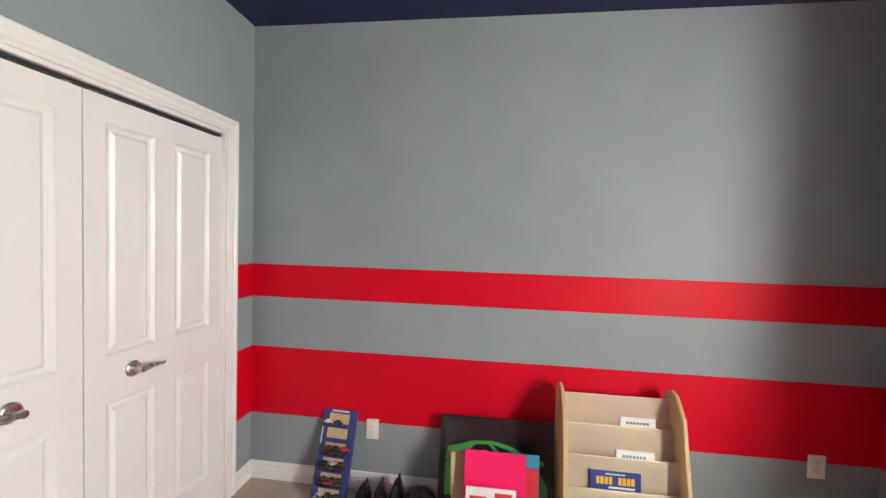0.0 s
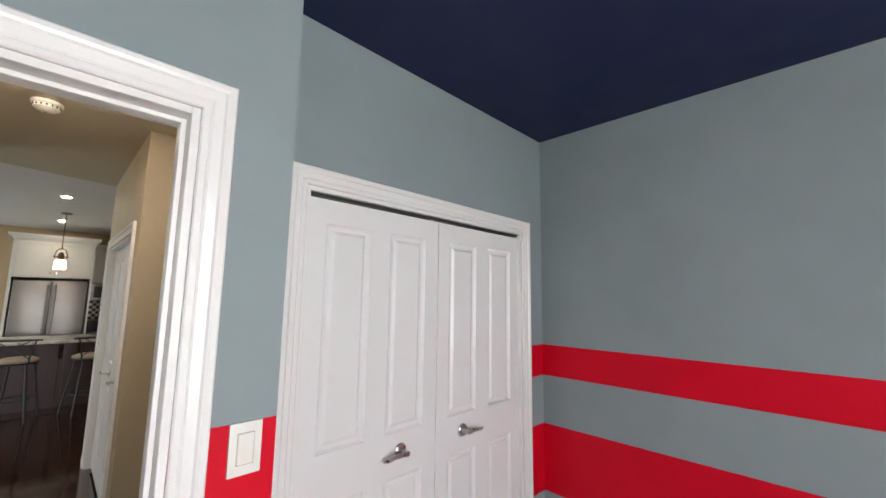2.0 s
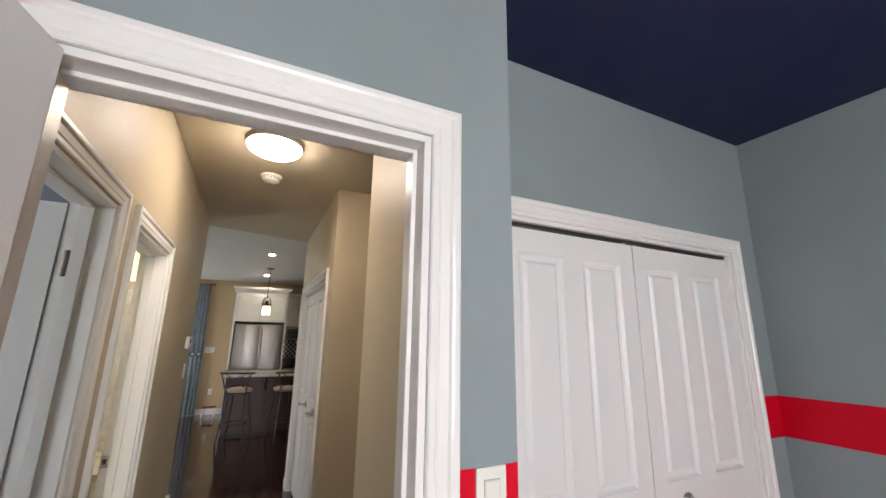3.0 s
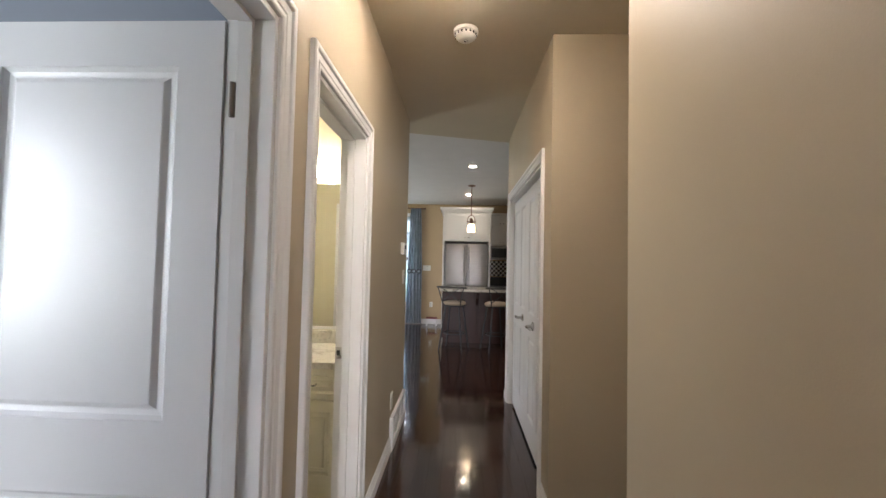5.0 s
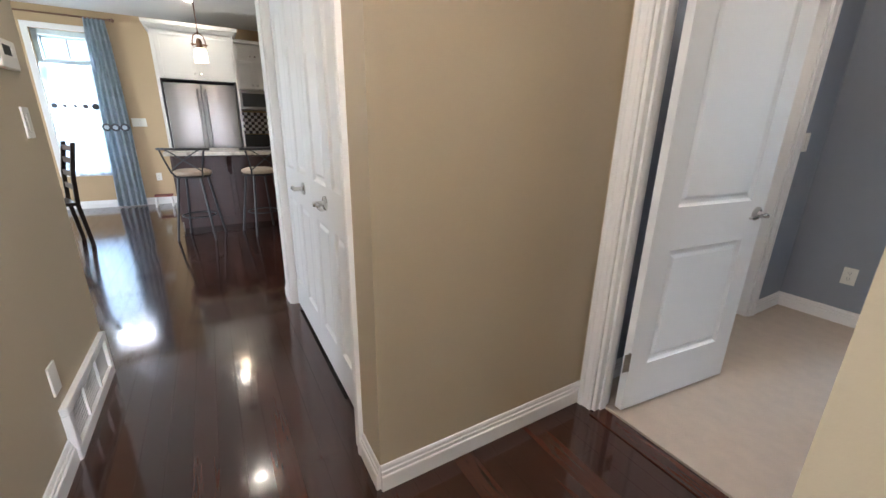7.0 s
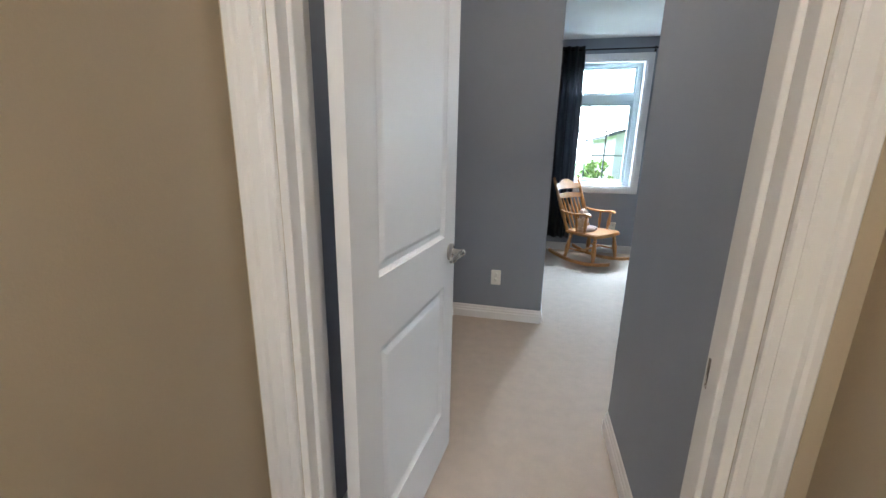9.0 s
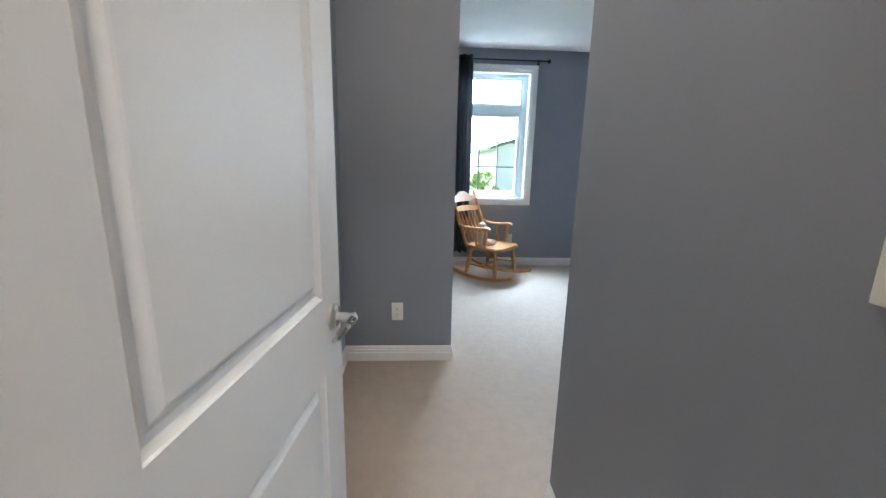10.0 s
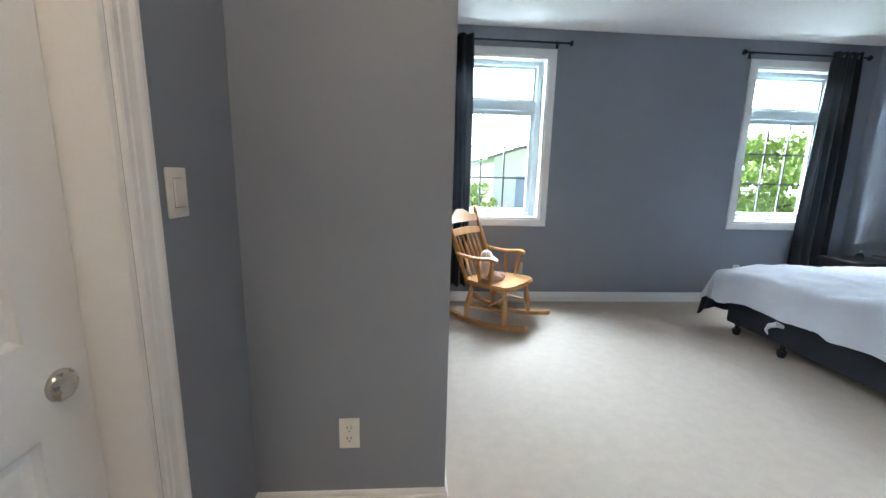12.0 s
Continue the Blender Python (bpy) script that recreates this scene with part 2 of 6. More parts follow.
BASE = ((0.0, 0.0), (0.016, 0.0), (0.016, 0.062), (0.014, 0.066), (0.0105, 0.068), (0.0105, 0.08), (0.011, 0.083), (0.0065, 0.087), (0.0065, 0.098), (0.004, 0.107), (0.0, 0.11))


def baseboard(p, q, nx, ny):
    """A moulded skirting from p to q on a wall that faces (nx, ny)."""
    bm = bmesh.new()
    ends = [[bm.verts.new((x + nx * d, y + ny * d, z)) for d, z in BASE] for x, y in (p, q)]
    for i in range(len(BASE) - 1):
        bm.faces.new((ends[0][i], ends[1][i], ends[1][i + 1], ends[0][i + 1]))
    bm.faces.new(ends[0])
    bm.faces.new(ends[1][::-1])
    return struct("baseboard", bm, M_TRIM, "white moulded baseboard along the foot of a wall")


def panelled(bm, w, h, thick, panels):
    """A moulded door slab, x 0..w, y 0..thick, z 0..h, with raised panels (x0, x1, z0, z1) pressed into both faces."""
    xs = sorted({0.0, w, *[v for p in panels for v in p[:2]]})
    zs = sorted({0.0, h, *[v for p in panels for v in p[2:]]})
    for y, s in ((0.0, 1), (thick, -1)):
        for x0, x1 in zip(xs, xs[1:]):
            for z0, z1 in zip(zs, zs[1:]):
                if any(p[0] <= x0 and p[1] >= x1 and p[2] <= z0 and p[3] >= z1 for p in panels):
                    continue
                bm.faces.new([bm.verts.new((x, y, z)) for x, z in ((x0, z0), (x1, z0), (x1, z1), (x0, z1))])
        for x0, x1, z0, z1 in panels:
            rings = []
            for inset, depth in ((0, 0), (0.0025, 0.0035), (0.012, 0.0105), (0.022, 0.0125), (0.027, 0.0125), (0.038, 0.005), (0.042, 0.0035), (0.046, 0.0035)):
                rings.append([bm.verts.new((x, y + s * depth, z)) for x, z in ((x0 + inset, z0 + inset), (x1 - inset, z0 + inset), (x1 - inset, z1 - inset), (x0 + inset, z1 - inset))])
            for r, t in zip(rings, rings[1:]):
                for i in range(4):
                    bm.faces.new((r[i], r[(i + 1) % 4], t[(i + 1) % 4], t[i]))
            bm.faces.new(rings[-1])
    for f in (((0, 0), (0, 1)), ((1, 0), (1, 1))):
        x = w * f[0][0]
        bm.faces.new([bm.verts.new(v) for v in ((x, 0, 0), (x, thick, 0), (x, thick, h), (x, 0, h))])
    for z in (0, h):
        bm.faces.new([bm.verts.new(v) for v in ((0, 0, z), (w, 0, z), (w, thick, z), (0, thick, z))])
    bmesh.ops.remove_doubles(bm, verts=bm.verts, dist=0.0002)


def lever(parent, x, y, z, out, way, label="brushed nickel lever handle"):
    """A round rose and a lever, on the face at y, standing out along y by the sign `out`; the lever points along x by `way`."""
    bm = bmesh.new()
    lathe(bm, (x, y, z), (x, y + out * 0.012, z), ((0, 0.033), (0.5, 0.033), (0.85, 0.029), (1, 0.022)), 24)
    rose = part("handle_rose", bm, M_NICKEL, parent, label, True)
    bm = bmesh.new()
    lathe(bm, (x, y + out * 0.012, z), (x, y + out * 0.055, z), ((0, 0.013), (0.7, 0.0115), (1, 0.013)), 16)
    sweep(bm, [(x, y + out * 0.05, z), (x + way * 0.03, y + out * 0.054, z + 0.004), (x + way * 0.065, y + out * 0.05, z + 0.002), (x + way * 0.1, y + out * 0.044, z - 0.008), (x + way * 0.118, y + out * 0.042, z - 0.006)], (0.012, 0.011, 0.009, 0.008, 0.005), 12)
    part("handle_lever", bm, M_NICKEL, rose, "", True)


def hinge(parent, x, y, z):
    bm = bmesh.new()
    tube(bm, (x, y, z - 0.045), (x, y, z + 0.045), 0.0065, n=10)
    box(bm, x - 0.032, x + 0.006, y - 0.003, y + 0.001, z - 0.045, z + 0.045, 0.001)
    part("hinge", bm, M_HINGE, parent, "dark nickel butt hinge", True)


TWO_PANEL = lambda w: ((0.12, w - 0.12, 0.225, 0.77), (0.12, w - 0.12, 0.955, 1.87))
FOUR_PANEL = lambda w: tuple((a, b, lo, hi) for a, b in ((0.08, w / 2 - 0.055), (w / 2 + 0.05, w - 0.085)) for lo, hi in ((0.2, 0.81), (0.995, 1.88)))


def door_leaf(name, label, w, h, panels, m, group=""):
    d = thing(name, label, "door", m, group)
    bm = bmesh.new()
    panelled(bm, w, h, 0.035, panels)
    part("slab", bm, M_DOOR, d)
    return d


# ---- the large structure ----
H1, HH, HG, HK = 2.706, 2.695, 2.655, 2.71
XW, XC = -0.87, -1.265          # room one: door wall and closet wall
Y1, X1 = 2.373, 2.12            # room one: end wall and window wall
YL, YR = -0.59, 0.405           # hall: its two long walls
XA0, XA1, YA = -3.055, -2.065, 1.435   # recess with the bedroom door
XE, XR = -3.085, -2.10          # bedroom entry: its two sides
YO, XO, YF, XG = 3.70, -2.392, 6.28, 2.10   # outlet wall, its corner, window wall, far side
D1 = (-0.47, 0.236, 0.0, 2.03)
D2 = (-2.968, -2.175, 0.0, 2.03)
D3 = (-1.86, -1.10, 0.0, 2.03)
DB = (-2.845, -2.14, 0.0, 2.03)
D4 = (2.50, 3.225, 0.0, 2.03)
C1 = (0.685, 2.14, 0.0, 2.03)
CH = (-4.84, -3.31, 0.0, 2.03)

# room one
wall("wall_room_one_door_side", "y", -0.93, XW, -1.62, 0.457, H1, M_STRIPE, "grey-blue painted wall with red stripes beside the doorway", [D1])
wall("wall_room_one_step", "x", 0.421, 0.457, -1.38, -0.93, H1, M_STRIPE, "short return wall in striped grey-blue and red paint")
wall("wall_room_one_closet", "y", -1.38, XC, 0.457, Y1, H1, M_STRIPE, "grey-blue closet wall with painted red stripes", [C1])
wall("wall_room_one_end", "x", Y1, Y1 + 0.1, -1.38, X1, H1, M_STRIPE, "long grey-blue wall with two painted red stripes")
wall("wall_room_one_window", "y", X1, X1 + 0.28, -1.62, Y1 + 0.1, H1, M_STRIPE, "grey-blue outer wall with a window", [(-0.15, 0.85, 0.75, 2.35)])
wall("wall_room_one_back", "x", -1.72, -1.62, -0.93, X1 + 0.28, H1, M_STRIPE, "plain striped wall that closes the room")
bm = bmesh.new()
box(bm, -1.40, X1 + 0.3, -1.74, Y1 + 0.12, H1, H1 + 0.1)
struct("ceiling_room_one", bm, M_NAVY, "dark navy blue painted ceiling")
bm = bmesh.new()
box(bm, -0.935, X1 + 0.05, -1.65, Y1 + 0.05, -0.1, 0.008)
box(bm, -1.9, -0.935, 0.44, Y1 + 0.05, -0.1, 0.008)
struct("floor_room_one", bm, M_CARPET, "cream carpet floor of the striped room")
bm = bmesh.new()
box(bm, -1.95, -1.9, 0.56, Y1 + 0.1, 0, H1)
struct("wall_closet_back", bm, M_CEIL, "white back wall inside the closet")

# hall
wall("wall_hall_east", "y", -0.99, -0.932, YL - 0.05, YR + 0.012, HH, M_BEIGE, "beige end wall of the hall round a doorway", [D1])
wall("wall_hall_south", "x", YL - 0.058, YL, -4.44, -0.935, HH, M_BEIGE, "long beige hall wall with two doorways", [D3, DB])
wall("wall_hall_north_near", "x", YR, YR + 0.012, XA1, -0.992, HH, M_BEIGE, "beige hall wall ending at a recess")
wall("wall_hall_recess_right", "y", XA1, XA1 + 0.09, YR + 0.012, YA, HH, M_BEIGE, "beige side wall of the recess")
wall("wall_hall_recess_left", "y", XA0 - 0.09, XA0, YR, YA, HH, M_BEIGE, "beige side wall of the recess")
wall("wall_hall_north_far", "x", YR, YR + 0.1, -5.03, XA0 - 0.09, HH, M_BEIGE, "beige hall wall with a double closet", [CH])
wall("wall_hall_bedroom_door", "x", YA, YA + 0.058, XA0 - 0.09, XA1 + 0.09, HH, M_BEIGE, "beige wall round the bedroom doorway", [D2])
wall("wall_hall_closet_back", "x", 1.0, 1.05, -5.06, XA0 - 0.09, HH, M_CEIL, "white back wall inside the hall closet")
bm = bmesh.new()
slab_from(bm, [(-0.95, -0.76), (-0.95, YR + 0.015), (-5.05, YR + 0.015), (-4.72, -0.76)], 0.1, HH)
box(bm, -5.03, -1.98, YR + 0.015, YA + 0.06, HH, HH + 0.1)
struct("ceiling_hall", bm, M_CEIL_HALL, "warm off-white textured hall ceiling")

# the blue room off the hall
wall("wall_blue_room_north", "x", -0.72, YL - 0.062, -2.05, -0.935, HH, M_GREY, "blue-grey wall round a doorway", [D3])
wall("wall_blue_room_west", "y", -2.09, -2.05, -3.3, -0.66, HH, M_GREY, "blue-grey side wall of a bedroom")
wall("wall_blue_room_south", "x", -3.5, -3.3, -2.09, 1.1, HH, M_GREY, "blue-grey outer wall of a bedroom with a window", [(-0.75, 0.75, 0.8, 2.3)])
wall("wall_blue_room_east", "y", -0.99, -0.935, -1.78, -0.72, HH, M_GREY, "blue-grey wall of a bedroom")
wall("wall_blue_room_inner", "x", -1.84, -1.78, -0.99, 1.0, HH, M_GREY, "blue-grey wall of a bedroom")
wall("wall_blue_room_far", "y", 1.0, 1.1, -3.3, -1.78, HH, M_GREY, "blue-grey wall of a bedroom")
bm = bmesh.new()
box(bm, -2.09, -0.94, -3.3, -0.752, 2.6, 2.68)
box(bm, -0.94, 1.05, -3.3, -1.8, 2.6, 2.68)
struct("ceiling_blue_room", bm, M_NAVY, "dark navy ceiling of a bedroom")
bm = bmesh.new()
box(bm, -2.09, -0.95, -3.35, -0.665, -0.1, 0.006)
box(bm, -0.95, 1.05, -3.35, -1.8, -0.1, 0.006)
struct("floor_blue_room", bm, M_CARPET, "cream carpet of a bedroom")

# bathroom
XV = -3.60
wall("wall_bath_north", "x", -0.72, YL - 0.062, XV, -2.095, HH, M_BATH, "pale yellow bathroom wall round a doorway", [DB])
wall("wall_bath_west", "y", XV - 0.1, XV, -3.0, -0.66, HH, M_BATH, "pale yellow wall behind the vanity")
wall("wall_bath_east", "y", -2.13, -2.092, -3.0, -0.72, HH, M_BATH, "pale yellow wall with a towel bar")
wall("wall_bath_south", "x", -3.1, -3.0, XV - 0.1, -2.09, HH, M_BATH, "pale yellow end wall of the bathroom")
bm = bmesh.new()
box(bm, XV - 0.1, -2.094, -3.1, -0.752, 2.62, 2.69)
struct("ceiling_bath", bm, M_CEIL, "white bathroom ceiling")

# kitchen and dining
XK = -9.7
wall("wall_kitchen_west", "y", XK - 0.2, XK, -4.2, 3.2, HK, M_WALL_LAMPLIT, "kitchen wall with a window, warm lamplight put into its tan colour", [(-1.82, -1.16, 0.55, 2.43)])
wall("wall_kitchen_east_left", "y", -4.44, -4.38, -4.2, -0.65, HK, M_BEIGE, "beige dining wall beside the hall")
wall("wall_kitchen_east_right", "y", -5.03, -4.97, YR + 0.102, 3.2, HK, M_BEIGE, "beige kitchen wall beside the hall")
# the opening in the south wall is added, out of view, for a lamp
wall("wall_kitchen_south", "x", -4.3, -4.2, XK - 0.2, -4.7, HK, M_WALL_LAMPLIT, "lamplit tan dining wall with an added, unseen opening for a lamp", [(-8.2, -6.4, 0.0, 2.1)])
wall("wall_kitchen_north", "x", 3.2, 3.3, XK - 0.2, -5.0, HK, M_WALL_LAMPLIT, "kitchen end wall, warm lamplight put into its tan colour")
bm = bmesh.new()
box(bm, XK - 0.2, -4.37, -4.3, 3.3, HK, HK + 0.1)
struct("ceiling_kitchen", bm, M_CEIL, "white textured kitchen ceiling")

# grey bedroom
wall("wall_bedroom_door", "x", YA + 0.062, 1.54, XE, XR, HG, M_GREY, "slate grey wall round the bedroom doorway", [D2])
wall("wall_bedroom_entry_left", "y", XE - 0.19, XE, YA + 0.062, YO, HG, M_GREY, "slate grey entry wall with a closet door", [D4])
wall("wall_bedroom_outlet", "x", YO, YO + 0.1, XE - 0.1, XO - 0.1, HG, M_GREY, "slate grey wall with an outlet")
wall("wall_bedroom_west", "y", XO - 0.1, XO, YO, YF, HG, M_GREY, "slate grey side wall of the bedroom")
wall("wall_bedroom_entry_right", "y", XR, XR + 0.1, YA + 0.062, 2.54, HG, M_GREY, "slate grey entry wall with a light switch")
wall("wall_bedroom_south", "x", 2.44, 2.54, XR + 0.1, XG, HG, M_GREY, "slate grey bedroom wall")
wall("wall_bedroom_east", "y", XG, XG + 0.1, 2.44, YF, HG, M_GREY, "slate grey bedroom wall beside the bed")
W1 = (-2.22, -1.275, 0.873, 2.41)
W2 = (0.808, 1.753, 0.873, 2.41)
wall("wall_bedroom_window", "x", YF, YF + 0.2, XO - 0.1, XG + 0.1, HG, M_GREY, "slate grey wall with two tall windows", [W1, W2])
bm = bmesh.new()
box(bm, -3.2, -2.005, YA + 0.064, 2.44, HG, HG + 0.1)
box(bm, -3.2, XG + 0.1, 2.44, YF + 0.2, HG, HG + 0.1)
struct("ceiling_bedroom", bm, M_CEIL, "white bedroom ceiling")
bm = bmesh.new()
box(bm, -3.2, -2.05, YA + 0.07, 2.5, -0.1, 0.008)
box(bm, -3.2, XG + 0.05, 2.5, YF + 0.05, -0.1, 0.008)
struct("floor_bedroom", bm, M_CARPET, "cream cut-pile carpet of the grey bedroom")
bm = bmesh.new()
box(bm, -4.0, -3.28, 2.3, 3.6, 0.0, 2.5)
bmesh.ops.reverse_faces(bm, faces=bm.faces)
struct("wall_bedroom_closet_inside", bm, M_CEIL, "white inside of the bedroom closet")

# doorway trim
casing("trim_door_one_room", "y", XW, 1, D1[0], D1[1], 2.03, "white moulded door casing")
casing("trim_door_one_hall", "y", -0.99, -1, D1[0], D1[1], 2.03, "white moulded door casing")
jamb("trim_door_one_jamb", "y", -0.99, XW, D1[0], D1[1], 2.03, "white painted door jamb", (-0.955, -0.915))
# added black strip: the dark of the slit between doors and head
bm = bmesh.new()
box(bm, XC - 0.056, XC - 0.022, C1[0] + 0.019, C1[1] - 0.019, 2.0015, 2.0118)
struct("trim_closet_track", bm, M_SLIT_SHADE, "black strip for the shade in the slit above the closet doors")
casing("trim_closet_one", "y", XC, 1, C1[0], C1[1], 2.03, "white moulded closet casing")
jamb("trim_closet_one_jamb", "y", -1.38, XC, C1[0], C1[1], 2.03, "white painted closet jamb")
casing("trim_door_two_hall", "x", YA, -1, D2[0], D2[1], 2.03, "white moulded door casing in the recess")
casing("trim_door_two_room", "x", 1.54, 1, D2[0], D2[1], 2.03, "white moulded door casing")
jamb("trim_door_two_jamb", "x", YA, 1.54, D2[0], D2[1], 2.03, "white painted door jamb", (1.465, 1.502))
casing("trim_door_three_hall", "x", YL, 1, D3[0], D3[1], 2.03, "white moulded door casing")
jamb("trim_door_three_jamb", "x", -0.72, YL, D3[0], D3[1], 2.03, "white painted door jamb", (-0.683, -0.645))
casing("trim_bath_hall", "x", YL, 1, DB[0], DB[1], 2.03, "white moulded bathroom door casing")
jamb("trim_bath_jamb", "x", -0.72, YL, DB[0], DB[1], 2.03, "white painted bathroom door jamb", (-0.683, -0.645))
casing("trim_hall_closet", "x", YR, -1, CH[0], CH[1], 2.03, "white moulded closet casing")
jamb("trim_hall_closet_jamb", "x", YR, YR + 0.1, CH[0], CH[1], 2.03, "white painted closet jamb")
casing("trim_bedroom_closet", "y", XE, 1, D4[0], D4[1], 2.03, "white moulded closet door casing")
jamb("trim_bedroom_closet_jamb", "y", XE - 0.19, XE, D4[0], D4[1], 2.03, "white painted closet door jamb")

# baseboards
K = 0.07
for p, q, nx, ny in (
    ((XC, C1[1] + K), (XC, Y1), 1, 0), ((XC, 0.457), (XC, C1[0] - K), 1, 0), ((XC, Y1), (X1, Y1), 0, -1), ((X1, -1.62), (X1, Y1), -1, 0),
    ((XW, D1[1] + K), (XW, 0.457), 1, 0), ((XW, -1.62), (XW, D1[0] - K), 1, 0), ((XC, 0.457), (XW, 0.457), 0, 1),
    ((DB[0] - K, YL), (-3.745, YL), 0, 1), ((-4.405, YL), (-4.44, YL), 0, 1), ((D3[0] - K, YL), (DB[1] + K, YL), 0, 1), ((-0.99, YL), (D3[1] + K, YL), 0, 1),
    ((-0.99, YR), (XA1, YR), 0, -1), ((XA1, YR), (XA1, YA), -1, 0), ((XA0, YR), (XA0, YA), 1, 0), ((CH[1] + K, YR), (XA0, YR), 0, -1), ((-5.03, YR), (CH[0] - K, YR), 0, -1),
    ((XE, 1.54), (XE, D4[0] - K), 1, 0), ((XE, D4[1] + K), (XE, YO), 1, 0), ((XE, YO), (XO, YO), 0, -1), ((XO, YO), (XO, YF), 1, 0), ((XO, YF), (XG, YF), 0, -1),
    ((XR, 1.54), (XR, 2.54), -1, 0), ((XR, 2.54), (XG, 2.54), 0, 1), ((XG, 2.54), (XG, YF), -1, 0),
    ((XK, -4.2), (XK, -0.45), 1, 0), ((-4.44, -4.2), (-4.44, YL), -1, 0),
):
    baseboard(p, q, nx, ny)

# ---- doors ----
closet_leaf = (C1[1] - C1[0] - 0.036 - 0.009) / 2
for i in range(2):
    y0 = C1[0] + 0.02 + i * (closet_leaf + 0.005)
    d = door_leaf("closet_door", "white moulded four-panel closet door, shut, with a nickel lever", closet_leaf, 1.976, FOUR_PANEL(closet_leaf), pose(XC - 0.02, y0, 0.015, 0, 0, 90), "closet doors of the striped room")
    lever(d, closet_leaf - 0.215 if i == 0 else 0.19, 0.0, 0.915, -1, -1 if i == 0 else 1)
    bm = bmesh.new()
    box(bm, closet_leaf * (0.93 if i == 0 else 0.05), closet_leaf * (0.96 if i == 0 else 0.08), 0.004, 0.03, 1.976, 1.986)
    part("ball_catch", bm, M_NICKEL, d)
hall_leaf = (CH[1] - CH[0] - 0.036 - 0.009) / 2
for i in range(2):
    x0 = CH[0] + 0.02 + i * (hall_leaf + 0.005)
    d = door_leaf("hall_closet_door", "white moulded four-panel hall closet door, shut, with a nickel lever", hall_leaf, 1.985, FOUR_PANEL(hall_leaf), pose(x0, YR + 0.045, 0.015), "hall closet doors")
    lever(d, hall_leaf - 0.165 if i == 0 else 0.30, 0.0, 0.92, -1, -1 if i == 0 else 1)

d = door_leaf("bedroom_door", "white two-panel bedroom door standing open, with nickel lever", 0.738, 1.985, TWO_PANEL(0.738), pose(-2.88, 1.528, 0.024, 0, 0, 84))
lever(d, 0.678, 0.0, 0.89, -1, -1)
lever(d, 0.678, 0.035, 0.89, 1, -1)
for z in (0.26, 1.78):
    hinge(d, -0.008, -0.002, z)
d = door_leaf("blue_room_door", "white two-panel door standing open into a dark room", 0.725, 1.99, TWO_PANEL(0.725), pose(D3[0] - 0.012, -0.722, 0.018, 0, 0, -90))
for z in (0.26, 1.78):
    hinge(d, -0.028, 0.038, z)
d = door_leaf("room_one_door", "white two-panel door of the striped room, folded open", 0.68, 1.99, TWO_PANEL(0.68), pose(XW + 0.012, -0.448, 0.018, 0, 0, -11))
d = door_leaf("bedroom_closet_door", "white closet door, shut, with a round nickel knob", D4[1] - D4[0] - 0.042, 1.985, TWO_PANEL(0.683), pose(-3.186, D4[0] + 0.021, 0.015, 0, 0, 90))
bm = bmesh.new()
lathe(bm, (0.615, 0, 0.852), (0.615, -0.022, 0.852), ((0, 0.031), (0.35, 0.031), (0.6, 0.027), (0.8, 0.02), (0.9, 0.018), (1, 0.012)), 28)
part("door_knob", bm, M_NICKEL, d, "round brushed nickel knob", True)

# ---- lamps ----
M_DOME = glow("lit_dome_glass", (1.0, 0.89, 0.76), 40.0)
M_DOME_BED = glow("lit_bedroom_dome_glass", (1.0, 0.82, 0.62), 17.0)
M_SHADE = glow("lit_white_glass_shade", (1.0, 0.94, 0.79), 37.0)
M_BULB = glow("lit_bulb", (1.0, 0.72, 0.42), 60.0)


# area lamps added for the sky's light, some outside and above their windows
def skylight(name, eye, target, w, h, watts, colour):
    a = new(name, bpy.data.lights.new(name, "AREA"))
    a.data.shape, a.data.size, a.data.size_y = "RECTANGLE", w, h
    a.data.energy, a.data.color = watts, colour
    a.matrix_world = look(eye, target)


skylight("daylight_window_one", (-1.75, YF + 0.95, 2.85), (-1.75, 4.6, 0.0), 1.1, 0.9, 150, (0.66, 0.84, 1.0))
skylight("daylight_window_two", (1.28, YF + 0.95, 2.85), (1.28, 4.6, 0.0), 1.1, 0.9, 150, (0.66, 0.84, 1.0))
skylight("daylight_room_one", (X1 + 0.30, -0.1, 1.55), (0, -0.1, 1.45), 0.8, 1.5, 105, (0.95, 0.97, 1.0))
skylight("daylight_kitchen", (XK - 1.0, -1.5, 3.0), (-7.6, -1.5, 0.0), 1.0, 0.8, 70, (0.94, 0.97, 1.0))
skylight("daylight_blue_room", (0.0, -3.31, 1.55), (-0.9, 0, 1.3), 1.4, 1.4, 55, (0.88, 0.95, 1.0))
# added lamp in the unseen south opening, brightens kitchen and hall
skylight("added_daylight_dining", (-7.3, -4.25, 1.05), (-7.3, 0, 1.0), 1.7, 2.0, 48, (0.94, 0.97, 1.0))
M_WARM = glow("lit_warm_glass", (1.0, 0.74, 0.48), 1.4)

# ---- more materials ----
M_PINE = wood("pale_birch_wood", (0.50, 0.33, 0.16), (0.66, 0.47, 0.26), 0.42, 2, scale=10)
M_OAK = wood("honey_oak", (0.36, 0.155, 0.045), (0.56, 0.28, 0.095), 0.33, 2, scale=12, coat=0.2)
M_CHERRY = wood("dark_cherry_wood", (0.026, 0.006, 0.005), (0.055, 0.013, 0.010), 0.4, 2, scale=9)
M_ESPRESSO = wood("espresso_wood", (0.010, 0.006, 0.005), (0.03, 0.017, 0.012), 0.4, 2)
M_CANVAS = mat("cream_canvas", (0.86, 0.75, 0.57), 0.9, coarse=8, fine=500, var=0.06, relief=0.5)
